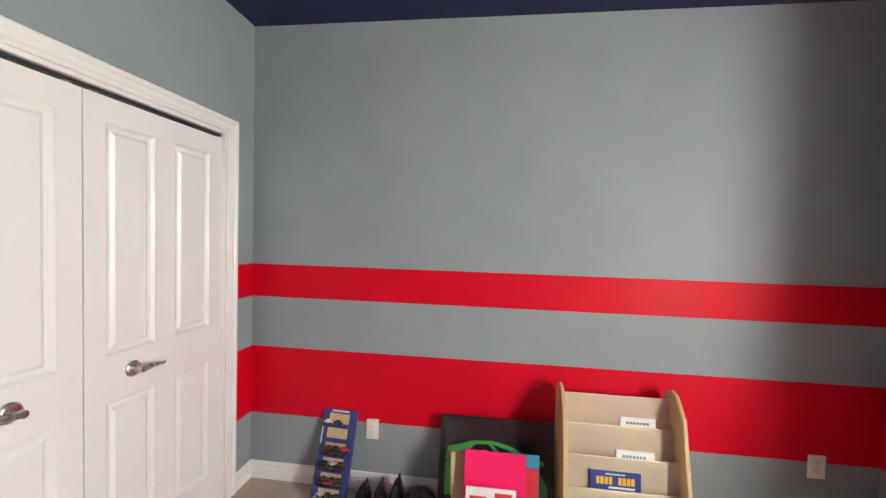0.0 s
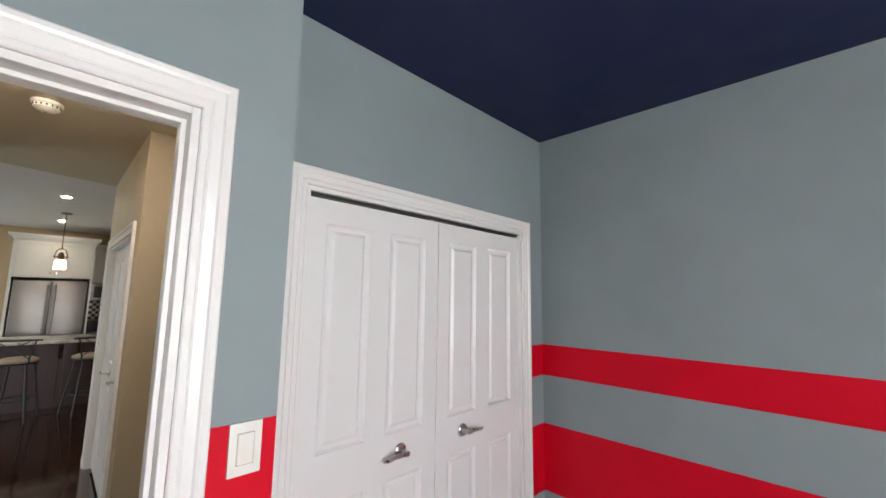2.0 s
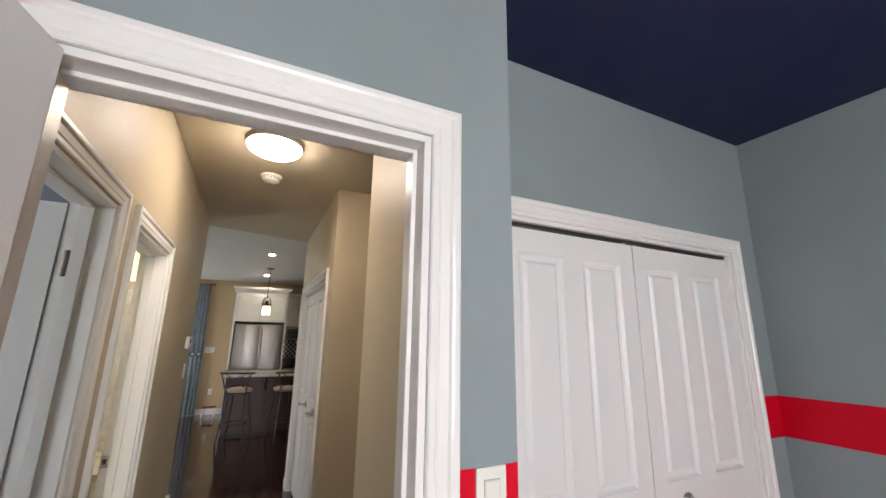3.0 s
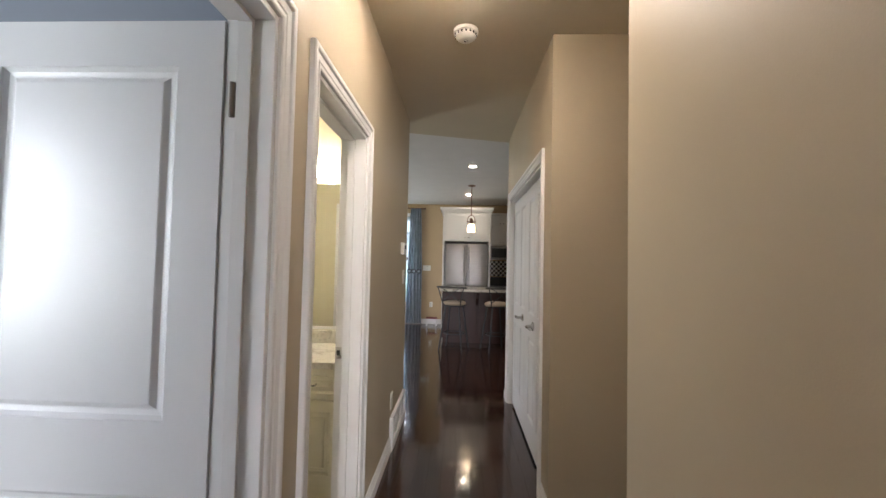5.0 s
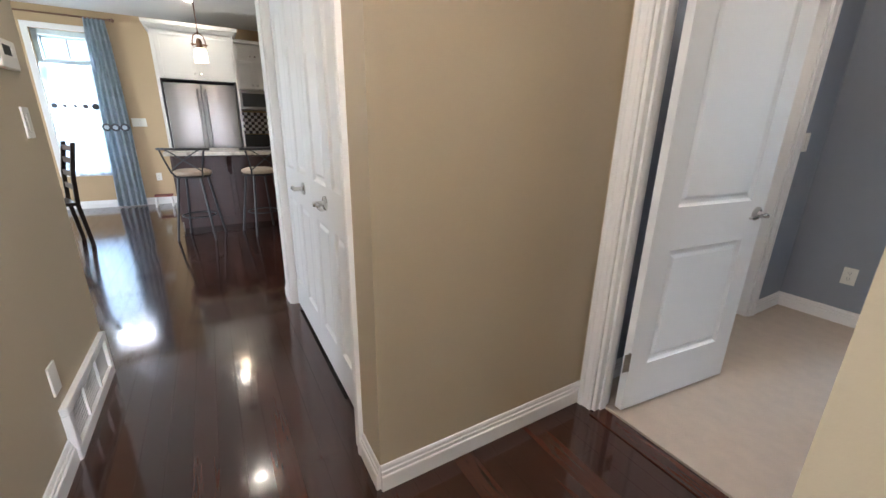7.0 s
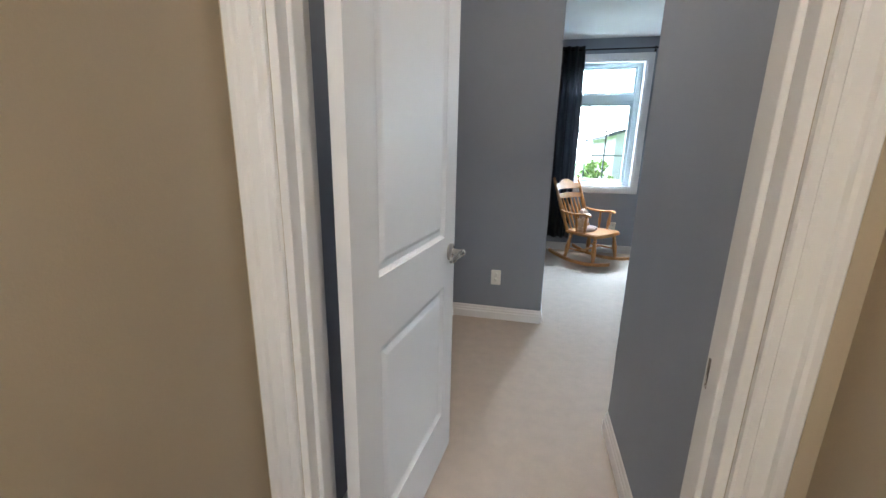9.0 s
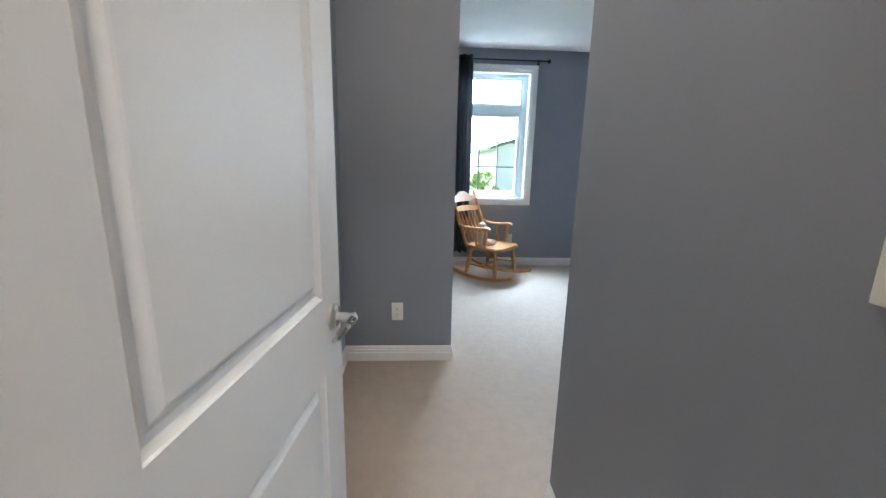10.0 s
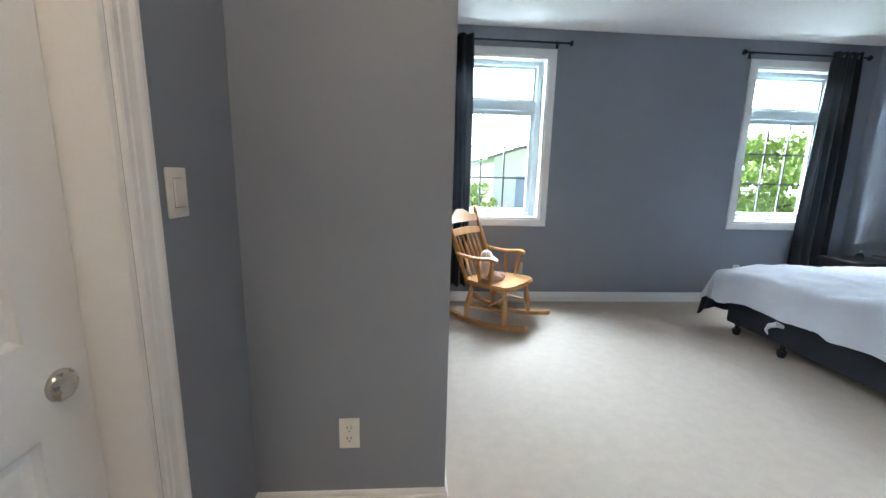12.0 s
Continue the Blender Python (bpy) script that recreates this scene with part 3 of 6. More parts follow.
M_CABINET = mat("white_cabinet_paint", (0.74, 0.72, 0.68), 0.35, var=0.02, relief=0.04)
M_VANITY = mat("cream_vanity_paint", (0.76, 0.72, 0.58), 0.35, var=0.03, relief=0.04)
M_STEEL = mat("brushed_stainless_steel", (0.25, 0.235, 0.225), 0.33, 1.0, coarse=1.5, fine=60, var=0.03, relief=0.0, stretch=(1, 6, 0.25), spread=0.03)
M_STOOL = mat("grey_metal_tube", (0.075, 0.073, 0.08), 0.4, 0.8, var=0.1, relief=0.03)
M_SEAT = mat("beige_seat_fabric", (0.50, 0.40, 0.31), 0.9, coarse=30, fine=400, var=0.12, relief=0.4)
M_PORCELAIN = mat("white_porcelain", (0.86, 0.86, 0.84), 0.08, var=0.01, relief=0)
M_DRAPE_GREY = mat("charcoal_satin_curtain", (0.030, 0.034, 0.042), 0.36, coarse=6, fine=300, var=0.12, relief=0.2)
M_DRAPE_BLUE = mat("pale_blue_curtain", (0.42, 0.48, 0.54), 0.7, coarse=9, fine=300, var=0.2, relief=0.2)
M_DUVET = mat("pale_grey_white_duvet", (0.66, 0.67, 0.72), 0.85, coarse=4, fine=350, var=0.05, relief=0.35)
M_DUVET_UNDER = mat("navy_duvet_lining", (0.014, 0.02, 0.05), 0.8, var=0.15, relief=0.3)
M_BEDBASE = mat("black_bed_base", (0.008, 0.010, 0.016), 0.8, var=0.2, relief=0.3)
M_BRONZE = mat("bronze_metal", (0.22, 0.13, 0.09), 0.35, 0.9, var=0.1, relief=0.03)
M_DARKMETAL = mat("black_rod_metal", (0.015, 0.016, 0.02), 0.4, 0.6, var=0.1, relief=0.02)
M_PLUSH = mat("cream_plush", (0.62, 0.47, 0.39), 0.95, coarse=30, fine=500, var=0.15, relief=0.9)
M_PLUSH_DARK = mat("brown_plush", (0.10, 0.05, 0.035), 0.95, coarse=30, fine=500, var=0.2, relief=0.9)
# white vinyl; the blue of the sky's light is put into its colour
M_VINYL = mat("sky_tinted_white_vinyl", (0.62, 0.72, 0.76), 0.35, var=0.02, relief=0.02)
# white bars, with their shade against the bright sky put into a grey
M_BAR_BACKLIT = mat("backlit_glazing_bar", (0.16, 0.17, 0.18), 0.4, var=0.03, relief=0)
M_GRASS = mat("lawn", (0.085, 0.19, 0.033), 0.9, coarse=1.2, fine=40, var=0.3, relief=0.8, dist=0.03)
M_SIDING = mat("pale_house_siding", (0.62, 0.60, 0.58), 0.7, var=0.04, relief=0.2)
M_ROOF = mat("grey_roof_shingle", (0.16, 0.155, 0.16), 0.9, coarse=3, fine=30, var=0.2, relief=0.6, dist=0.01)
M_GARAGE = mat("blue_grey_garage_door", (0.22, 0.26, 0.34), 0.5, var=0.05, relief=0.1)
M_FENCE = wood("weathered_fence_wood", (0.30, 0.27, 0.23), (0.45, 0.41, 0.36), 0.8, 2, per_piece=0.3)
M_LEAF = mat("leaf_green", (0.21, 0.31, 0.06), 0.6, coarse=2, fine=40, var=0.35, relief=0.2)
M_BARK = mat("bark", (0.10, 0.075, 0.05), 0.9, coarse=20, fine=90, var=0.3, relief=0.9, dist=0.01)
M_BLUE = mat("blue_printed_board", (0.025, 0.045, 0.21), 0.45, var=0.1, relief=0.03)
M_TAN = mat("tan_printed_card", (0.56, 0.42, 0.24), 0.55, coarse=30, var=0.08, relief=0.03)
M_PINK = mat("hot_pink_paper", (0.92, 0.006, 0.13), 0.55, var=0.04, relief=0.05)
M_GREEN = mat("bright_green_print", (0.08, 0.38, 0.09), 0.4, var=0.1, relief=0.0)
M_WHITE = mat("white_paper", (0.80, 0.79, 0.77), 0.6, var=0.04, relief=0.05)
M_YELLOW = mat("yellow_print", (0.80, 0.48, 0.04), 0.5, var=0.05, relief=0.0)
M_REDP = mat("red_print", (0.62, 0.03, 0.04), 0.5, var=0.08, relief=0.02)
M_TEAL = mat("teal_print", (0.03, 0.30, 0.42), 0.5, var=0.08, relief=0.02)
M_LEATHER = mat("black_leather", (0.012, 0.011, 0.012), 0.25, coarse=30, fine=200, var=0.2, relief=0.3)
M_POSTER = mat("dark_poster", (0.022, 0.020, 0.023), 0.12, coarse=6, var=0.5, relief=0.0)
M_SLOT = mat("dark_slot", (0.02, 0.02, 0.02), 0.6)
M_REDWOOD = mat("red_brown_painted_wood", (0.20, 0.035, 0.03), 0.5, var=0.1, relief=0.1)


def counter_stone(name, base, dark, scale):
    m, nt, p = nodes_of(name)
    pos = position(nt)
    a, b = noise_tex(nt, pos, scale, 8, 0.65), noise_tex(nt, pos, scale * 5, 4)
    col = mix_col(nt, remap(nt, a, 0, 1, 0.5, 0.66), base, dark)
    col = mix_col(nt, remap(nt, b, 0, 0.6, 0.55, 0.75), col, tuple(x * 0.5 for x in dark))
    nt.links.new(col, p.inputs["Base Color"])
    p.inputs["Roughness"].default_value = 0.22
    return m


M_COUNTER = counter_stone("mottled_laminate_counter", (0.74, 0.71, 0.64), (0.44, 0.39, 0.31), 11.0)
M_COUNTER_K = counter_stone("pale_granite_counter", (0.66, 0.62, 0.57), (0.38, 0.33, 0.29), 14.0)


# grey that stands for the shade in the gap round a switch rocker
M_GAP_GREY = mat("rocker_gap_shade", (0.3, 0.29, 0.27), 0.6)


# ---- wall plates ----
def plate(name, label, category, m, kind, w=0.073, h=0.118):
    """A wall plate in its own xz plane that faces -y: kind 'switch', 'outlet' or 'blank'."""
    p = thing(name, label, category, m)
    bm = bmesh.new()
    box(bm, -w / 2, w / 2, -0.007, 0.001, -h / 2, h / 2, 0.003, 2)
    part("cover", bm, M_PLASTIC, p, "", True)
    bm = bmesh.new()
    if kind == "switch":
        box(bm, -0.018, 0.018, -0.0105, -0.006, -0.034, 0.034, 0.002)
        part("rocker", bm, M_PLASTIC, p)
        bm = bmesh.new()
        box(bm, -0.019, 0.019, -0.0078, -0.006, -0.0355, 0.0355)
        part("gap", bm, M_GAP_GREY, p)
    elif kind == "outlet":
        for s in (-1, 1):
            bm = bmesh.new()
            lathe(bm, (0, -0.006, s * 0.02), (0, -0.0095, s * 0.02), ((0, 0.0165), (0.8, 0.0165), (1, 0.015)), 18)
            f = part("socket", bm, M_PLASTIC, p, "", True)
            bm = bmesh.new()
            for dx in (-0.0065, 0.0065):
                box(bm, dx - 0.0012, dx + 0.0012, -0.0102, -0.009, s * 0.02, s * 0.02 + 0.009)
            box(bm, -0.002, 0.002, -0.0102, -0.009, s * 0.02 - 0.01, s * 0.02 - 0.006)
            part("slot", bm, M_SLOT, f)
    else:
        bm.free()
    return p


plate("light_switch", "ivory rocker light switch on the red stripe", "light switch", pose(XW, 0.386, 1.252, 0, 0, 90), "switch", 0.073, 0.118)
plate("wall_outlet", "white wall outlet above the baseboard", "outlet", pose(-0.50, Y1, 0.369), "outlet")
plate("wall_outlet", "white wall outlet on the striped wall", "outlet", pose(1.83, Y1, 0.385), "outlet", 0.08, 0.12)
plate("light_switch", "ivory rocker dimmer switch on slate grey wall", "light switch", pose(XE, 3.385, 1.222, 0, 0, 90), "switch")
plate("wall_outlet", "ivory duplex outlet on slate grey wall", "outlet", pose(-2.745, YO, 0.349), "outlet")
plate("light_switch", "ivory rocker switch inside the bedroom doorway", "light switch", pose(XR, 1.648, 1.198, 0, 0, -90), "switch", 0.076, 0.118)
plate("wall_outlet", "ivory wall outlet under the window wall", "outlet", pose(-1.444, YF, 0.365), "outlet")
plate("wall_outlet", "ivory wall outlet near the bed", "outlet", pose(0.93, YF, 0.362), "outlet")
plate("light_switch", "white light switch on the beige hall wall", "light switch", pose(-4.25, YL, 1.26, 0, 0, 180), "switch")
plate("light_switch", "white light switch on the near beige hall wall", "light switch", pose(-1.275, YR, 1.23), "switch")
plate("wall_outlet", "white cover plate above the return vent", "outlet", pose(-3.785, YL, 0.357, 0, 0, 180), "blank")
plate("light_switch", "wide white switch plate beside the kitchen window", "light switch", pose(XK, -0.84, 1.256, 0, 0, 90), "switch", 0.18, 0.12)
plate("wall_outlet", "white outlet low on the kitchen wall", "outlet", pose(XK, -0.726, 0.435, 0, 0, 90), "outlet")

# ---- hall fixtures ----

def dome_light(label, m, glass):
    lamp = thing("ceiling_light", label, "ceiling lamp", m)
    bm = bmesh.new()
    lathe(bm, (0, 0, 0), (0, 0, -0.03), ((0, 0.165), (0.6, 0.165), (1, 0.155)), 36)
    part("rim", bm, M_TRIM, lamp, "", True)
    bm = bmesh.new()
    lathe(bm, (0, 0, -0.03), (0, 0, -0.085), ((0, 0.152), (0.3, 0.147), (0.6, 0.12), (0.85, 0.075), (1, 0.02)), 36)
    part("dome", bm, glass, lamp, "glowing white glass dome", True)
    return lamp


dome_light("round flush ceiling light with a lit white dome", pose(-2.47, -0.09, HH), M_DOME)
dome_light("round flush ceiling light, lit warm white, in the bedroom entry", pose(-2.57, 2.35, HG), M_DOME_BED)

smoke = thing("smoke_detector", "round white smoke detector on the hall ceiling", "smoke detector", pose(-3.02, -0.09, HH))
bm = bmesh.new()
lathe(bm, (0, 0, 0), (0, 0, -0.02), ((0, 0.07), (0.8, 0.07), (1, 0.066)), 32)
part("base", bm, M_PLASTIC, smoke, "", True)
bm = bmesh.new()
lathe(bm, (0, 0, -0.02), (0, 0, -0.055), ((0, 0.06), (0.5, 0.058), (0.8, 0.045), (1, 0.03)), 32)
part("cap", bm, M_PLASTIC, smoke, "", True)
bm = bmesh.new()
for i in range(16):
    a = i * math.pi / 8
    tube(bm, (0.0595 * math.cos(a), 0.0595 * math.sin(a), -0.024), (0.0595 * math.cos(a), 0.0595 * math.sin(a), -0.034), 0.004, n=6)
part("vent_slots", bm, M_SLOT, smoke, "dark slots")
bm = bmesh.new()
lathe(bm, (0, 0, -0.055), (0, 0, -0.06), ((0, 0.014), (1, 0.011)), 16)
part("test_button", bm, M_NICKEL, smoke, "", True)

thermo = thing("thermostat", "white wall thermostat with a small display", "thermostat", pose(-4.17, YL, 1.50, 0, 0, 180))
bm = bmesh.new()
box(bm, -0.08, 0.08, -0.028, 0.001, -0.05, 0.05, 0.006, 3)
part("case", bm, M_PLASTIC, thermo, "", True)
bm = bmesh.new()
box(bm, -0.045, 0.02, -0.030, -0.0275, -0.005, 0.03, 0.001)
part("display", bm, M_SLOT, thermo, "dark display")
for i in range(2):
    bm = bmesh.new()
    box(bm, 0.032, 0.052, -0.031, -0.0275, -0.01 + 0.022 * i, 0.006 + 0.022 * i, 0.002)
    part("button", bm, M_PLASTIC, thermo)

vent = thing("return_air_vent", "white return air grille at the foot of the hall wall", "air vent", pose(-4.075, YL, 0.0, 0, 0, 180))
W, HV = 0.66, 0.245
bm = bmesh.new()
for b in ((-W / 2, W / 2, 0.0, 0.055), (-W / 2, W / 2, HV - 0.035, HV), (-W / 2, -W / 2 + 0.035, 0.055, HV - 0.035), (W / 2 - 0.035, W / 2, 0.055, HV - 0.035)):
    box(bm, b[0], b[1], -0.026, 0.001, b[2], b[3], 0.003)
box(bm, -0.115, -0.1, -0.02, 0.001, 0.055, HV - 0.035)
box(bm, 0.1, 0.115, -0.02, 0.001, 0.055, HV - 0.035)
part("frame", bm, M_TRIM, vent)
bm = bmesh.new()
box(bm, -W / 2 + 0.03, W / 2 - 0.03, -0.003, 0.0005, 0.05, HV - 0.03)
part("backing", bm, M_PLASTIC, vent)
for i in range(9):
    z = 0.062 + i * 0.0165
    bm = bmesh.new()
    box(bm, -W / 2 + 0.036, W / 2 - 0.036, -0.012, -0.003, z, z + 0.009)
    part("slat", bm, M_TRIM, vent)

for x, y, z, rz, lab in ((DB[0] + 0.0195, -0.702, 0.925, 90, "bathroom"), (D2[1] - 0.0195, 1.512, 0.90, -90, "bedroom")):
    s = thing("strike_plate", "nickel strike plate in the %s door jamb" % lab, "strike plate", pose(x, y, z, 0, 0, rz))
    bm = bmesh.new()
    box(bm, -0.016, 0.016, -0.0015, 0.0015, -0.029, 0.029, 0.001)
    part("plate", bm, M_NICKEL, s)
    bm = bmesh.new()
    box(bm, -0.008, 0.008, -0.0022, 0.0, -0.013, 0.013)
    part("latch_hole", bm, M_SLOT, s)


# ---- striped room: things along the end wall ----
def toy_car(parent, x, z, colour):
    bm = bmesh.new()
    box(bm, x - 0.027, x + 0.027, -0.028, -0.006, z, z + 0.011, 0.003)
    box(bm, x - 0.015, x + 0.013, -0.026, -0.008, z + 0.011, z + 0.02, 0.004)
    body = part("toy_car", bm, colour, parent)
    for dx in (-0.016, 0.016):
        bm = bmesh.new()
        tube(bm, (x + dx, -0.030, z), (x + dx, -0.004, z), 0.0065, n=10)
        part("wheel", bm, M_BLACK, body)


rack = thing("toy_car_rack", "blue cardboard rack of small toy cars leaning on the wall", "toy rack", pose(-0.70, 2.20, 0.009, -19, 0, -4))
bm = bmesh.new()
box(bm, -0.105, 0.105, 0, 0.02, 0, 0.49, 0.003)
part("board", bm, M_BLUE, rack)
random.seed(4)
shades = (M_REDP, M_NICKEL, M_BLACK, M_BRONZE, M_PLUSH_DARK, M_STOOL, M_BRONZE, M_WHITE)
for i in range(6):
    z = 0.012 + i * 0.078
    bm = bmesh.new()
    box(bm, -0.062, 0.062, -0.004, 0.0, z + 0.012, z + 0.066, 0.001)
    tray = part("pocket", bm, M_TAN, rack, "tan printed pocket")
    bm = bmesh.new()
    box(bm, -0.075, 0.075, -0.03, 0.0, z, z + 0.005, 0.001)
    part("ledge", bm, M_BLUE, rack)
    if i == 4:
        continue
    for k in range(3 if i < 4 else 2):
        for r in range(2 if i < 4 else 1):
            toy_car(rack, -0.05 + 0.05 * k + random.uniform(-0.008, 0.008) + 0.012 * r, z + 0.012 + r * 0.021, random.choice(shades))
bm = bmesh.new()
box(bm, -0.05, 0.055, -0.0015, 0.001, 0.477, 0.485)
part("lettering", bm, M_WHITE, rack, "white bar of lettering")
bm = bmesh.new()
box(bm, -0.097, -0.091, -0.0015, 0.001, 0.30, 0.39)
part("lettering", bm, M_WHITE, rack, "white bar of lettering")


def shoe(name, label, m, height, group, accent):
    s = thing(name, label, "shoe", m, group)
    bm = bmesh.new()
    rows = ((0.0, 0.030, height * 0.92), (0.04, 0.036, height), (0.085, 0.036, height * 0.93), (0.13, 0.038, 0.078), (0.18, 0.045, 0.062), (0.23, 0.043, 0.05), (0.262, 0.028, 0.035))
    rings = []
    for x, w, h in rows:
        ring = []
        for k in range(12):
            a = math.pi * k / 11
            ring.append(bm.verts.new((x, w * math.cos(a) * (1 if math.sin(a) < 0.4 else 0.85), 0.018 + (h - 0.018) * math.sin(a) ** 0.7)))
        rings.append(ring)
    for u, v in zip(rings, rings[1:]):
        for k in range(11):
            bm.faces.new((u[k], u[k + 1], v[k + 1], v[k]))
        bm.faces.new((u[0], v[0], v[11], u[11]))
    bm.faces.new(rings[0])
    bm.faces.new(rings[-1][::-1])
    part("upper", bm, M_LEATHER, s, "", True)
    bm = bmesh.new()
    pts = [(x, w + 0.004) for x, w, _ in rows] + [(x, -w - 0.004) for x, w, _ in rows[::-1]]
    slab_from(bm, [(x, y) for x, y in pts], 0.018)
    part("sole", bm, accent, s)
    bm = bmesh.new()
    for k in range(5):
        x = 0.1 + 0.02 * k
        tube(bm, (x, -0.02, 0.098 - 0.15 * (x - 0.09)), (x + 0.008, 0.02, 0.098 - 0.15 * (x - 0.09)), 0.003, n=6)
    part("laces", bm, M_BLACK, s)
    bm = bmesh.new()
    sweep(bm, [(-0.003, 0, height * 0.7), (-0.010, 0, height * 0.85), (-0.006, 0, height * 0.97), (0.006, 0, height * 0.9)], 0.006, 8)
    part("pull_loop", bm, M_LEATHER, s, "", True)


shoe("shoe", "black and red sports shoe standing on the carpet", pose(-0.49, 2.25, 0.009, 0, 0, -96), 0.14, "pair of black shoes with red soles", M_REDP)
shoe("shoe", "black and red sports shoe standing on the carpet", pose(-0.405, 2.27, 0.009, 0, 0, -88), 0.14, "pair of black shoes with red soles", M_REDP)
shoe("boot", "glossy black boot beside the shoes", pose(-0.315, 2.29, 0.009, 0, 0, -92), 0.16, "pair of black boots", M_BLACK)
helmet = thing("helmet", "small glossy black helmet on the carpet", "helmet", pose(-0.175, 2.20, 0.009))
bm = bmesh.new()
lathe(bm, (0, 0, 0), (0, 0, 0.15), ((0, 0.075), (0.2, 0.092), (0.45, 0.094), (0.7, 0.08), (0.88, 0.052), (1, 0.012)), 24)
part("shell", bm, M_LEATHER, helmet, "", True)
bm = bmesh.new()
sweep(bm, [(-0.085, -0.03, 0.05), (-0.06, -0.085, 0.055), (0, -0.108, 0.06), (0.06, -0.085, 0.055), (0.085, -0.03, 0.05)], 0.009, 8)
part("visor_rim", bm, M_BLACK, helmet, "", True)

pic = thing("framed_poster", "black framed poster of a green sports car, leaning on the wall", "framed picture", pose(0.215, 2.20, 0.009, -14, 0, 0))
FW, FH = 0.61, 0.52
for n, b in (("frame_side", (-FW / 2, -FW / 2 + 0.02, 0, FH)), ("frame_side", (FW / 2 - 0.02, FW / 2, 0, FH)), ("frame_rail", (-FW / 2 + 0.02, FW / 2 - 0.02, 0, 0.02)), ("frame_rail", (-FW / 2 + 0.02, FW / 2 - 0.02, FH - 0.02, FH))):
    bm = bmesh.new()
    box(bm, b[0], b[1], -0.012, 0.012, b[2], b[3], 0.003)
    part(n, bm, M_BLACK, pic)
bm = bmesh.new()
box(bm, -FW / 2 + 0.018, FW / 2 - 0.018, -0.002, 0.004, 0.018, FH - 0.018)
part("print", bm, M_POSTER, pic, "dark glossy print")


def flat_shape(outline, y0, y1):
    b = bmesh.new()
    lo = [b.verts.new((x, y0, z)) for x, z in outline]
    hi = [b.verts.new((x, y1, z)) for x, z in outline]
    b.faces.new(lo)
    b.faces.new(hi[::-1])
    for i in range(len(lo)):
        j = (i + 1) % len(lo)
        b.faces.new((lo[i], lo[j], hi[j], hi[i]))
    return b


part("car_roofline", flat_shape(((-0.27, 0.29), (-0.26, 0.36), (-0.2, 0.375), (-0.12, 0.40), (-0.02, 0.405), (0.08, 0.385), (0.17, 0.34), (0.25, 0.325), (0.25, 0.30), (0.16, 0.315), (0.07, 0.365), (-0.02, 0.387), (-0.11, 0.383), (-0.15, 0.345), (-0.21, 0.34), (-0.23, 0.29)), -0.0045, -0.002), M_GREEN, pic, "bright green car outline")
part("car_body", flat_shape(((-0.27, 0.12), (-0.27, 0.28), (-0.2, 0.31), (0.0, 0.3), (0.22, 0.29), (0.27, 0.2), (0.27, 0.12)), -0.004, -0.002), M_GREEN, pic, "bright green car body")
part("car_pillar", flat_shape(((-0.04, 0.385), (-0.02, 0.385), (0.07, 0.30), (0.04, 0.30)), -0.0045, -0.002), M_GREEN, pic)

pile = (("poster_card", "tan card leaning in front of the framed poster", M_TAN, 0.095, 0.19, 0.40, 2.10, 0.24), ("picture_book", "red children's book with blue dots", M_REDP, 0.30, 0.25, 0.36, 2.06, 0.03),
        ("blue_folder", "pale blue folder leaning on the poster", M_TEAL, 0.335, 0.19, 0.415, 2.085, 0.0), ("pink_sheet", "hot pink sheet of paper leaning on a pile", M_PINK, 0.205, 0.30, 0.445, 2.02, -0.03),
        ("white_booklet", "white printed booklet in front of the poster", M_WHITE, 0.19, 0.24, 0.30, 1.985, 0.0))
for n, lab, mm, x, w, h, y, turn in pile:
    t = thing(n, lab, "paper", pose(x, y, 0.009, -12, 0, turn * 60))
    bm = bmesh.new()
    box(bm, -w / 2, w / 2, 0.0, 0.006 if n != "picture_book" else 0.015, 0, h, 0.002)
    part("sheet", bm, mm, t)
    bm = bmesh.new()
    if n == "picture_book":
        random.seed(7)
        for k in range(14):
            cx, cz = random.uniform(-0.11, 0.11), random.uniform(0.14, 0.34)
            tube(bm, (cx, -0.0015, cz), (cx, 0.002, cz), random.uniform(0.006, 0.013), n=12)
        part("dots", bm, M_TEAL, t, "blue dots")
    elif n == "white_booklet":
        box(bm, -0.1, -0.02, -0.0015, 0.001, 0.2, 0.26)
        box(bm, 0.02, 0.1, -0.0015, 0.001, 0.16, 0.28)
        part("print", bm, M_REDP, t, "red printed blocks")
    else:
        bm.free()

shelf = thing("sling_bookshelf", "birch sling bookshelf with cream canvas pockets", "bookshelf", pose(0.525, 2.36, 0.009))
SW = 0.565
for i, x in enumerate((0.0, SW - 0.018)):
    bm = bmesh.new()
    pts = ((-0.02, 0.0), (-0.02, 0.715), (-0.10, 0.755), (-0.15, 0.745), (-0.235, 0.66), (-0.36, 0.18), (-0.38, 0.0))
    lo = [bm.verts.new((x, y, z)) for y, z in pts]
    hi = [bm.verts.new((x + 0.018, y, z)) for y, z in pts]
    bm.faces.new(lo)
    bm.faces.new(hi[::-1])
    for k in range(len(pts)):
        j = (k + 1) % len(pts)
        bm.faces.new((lo[k], lo[j], hi[j], hi[k]))
    bmesh.ops.bevel(bm, geom=list(bm.edges), offset=0.003, segments=2, affect="EDGES")
    part("side_panel", bm, M_PINE, shelf)
TIERS = [(0.70 - 0.132 * i, -0.09 - 0.055 * i) for i in range(6)]
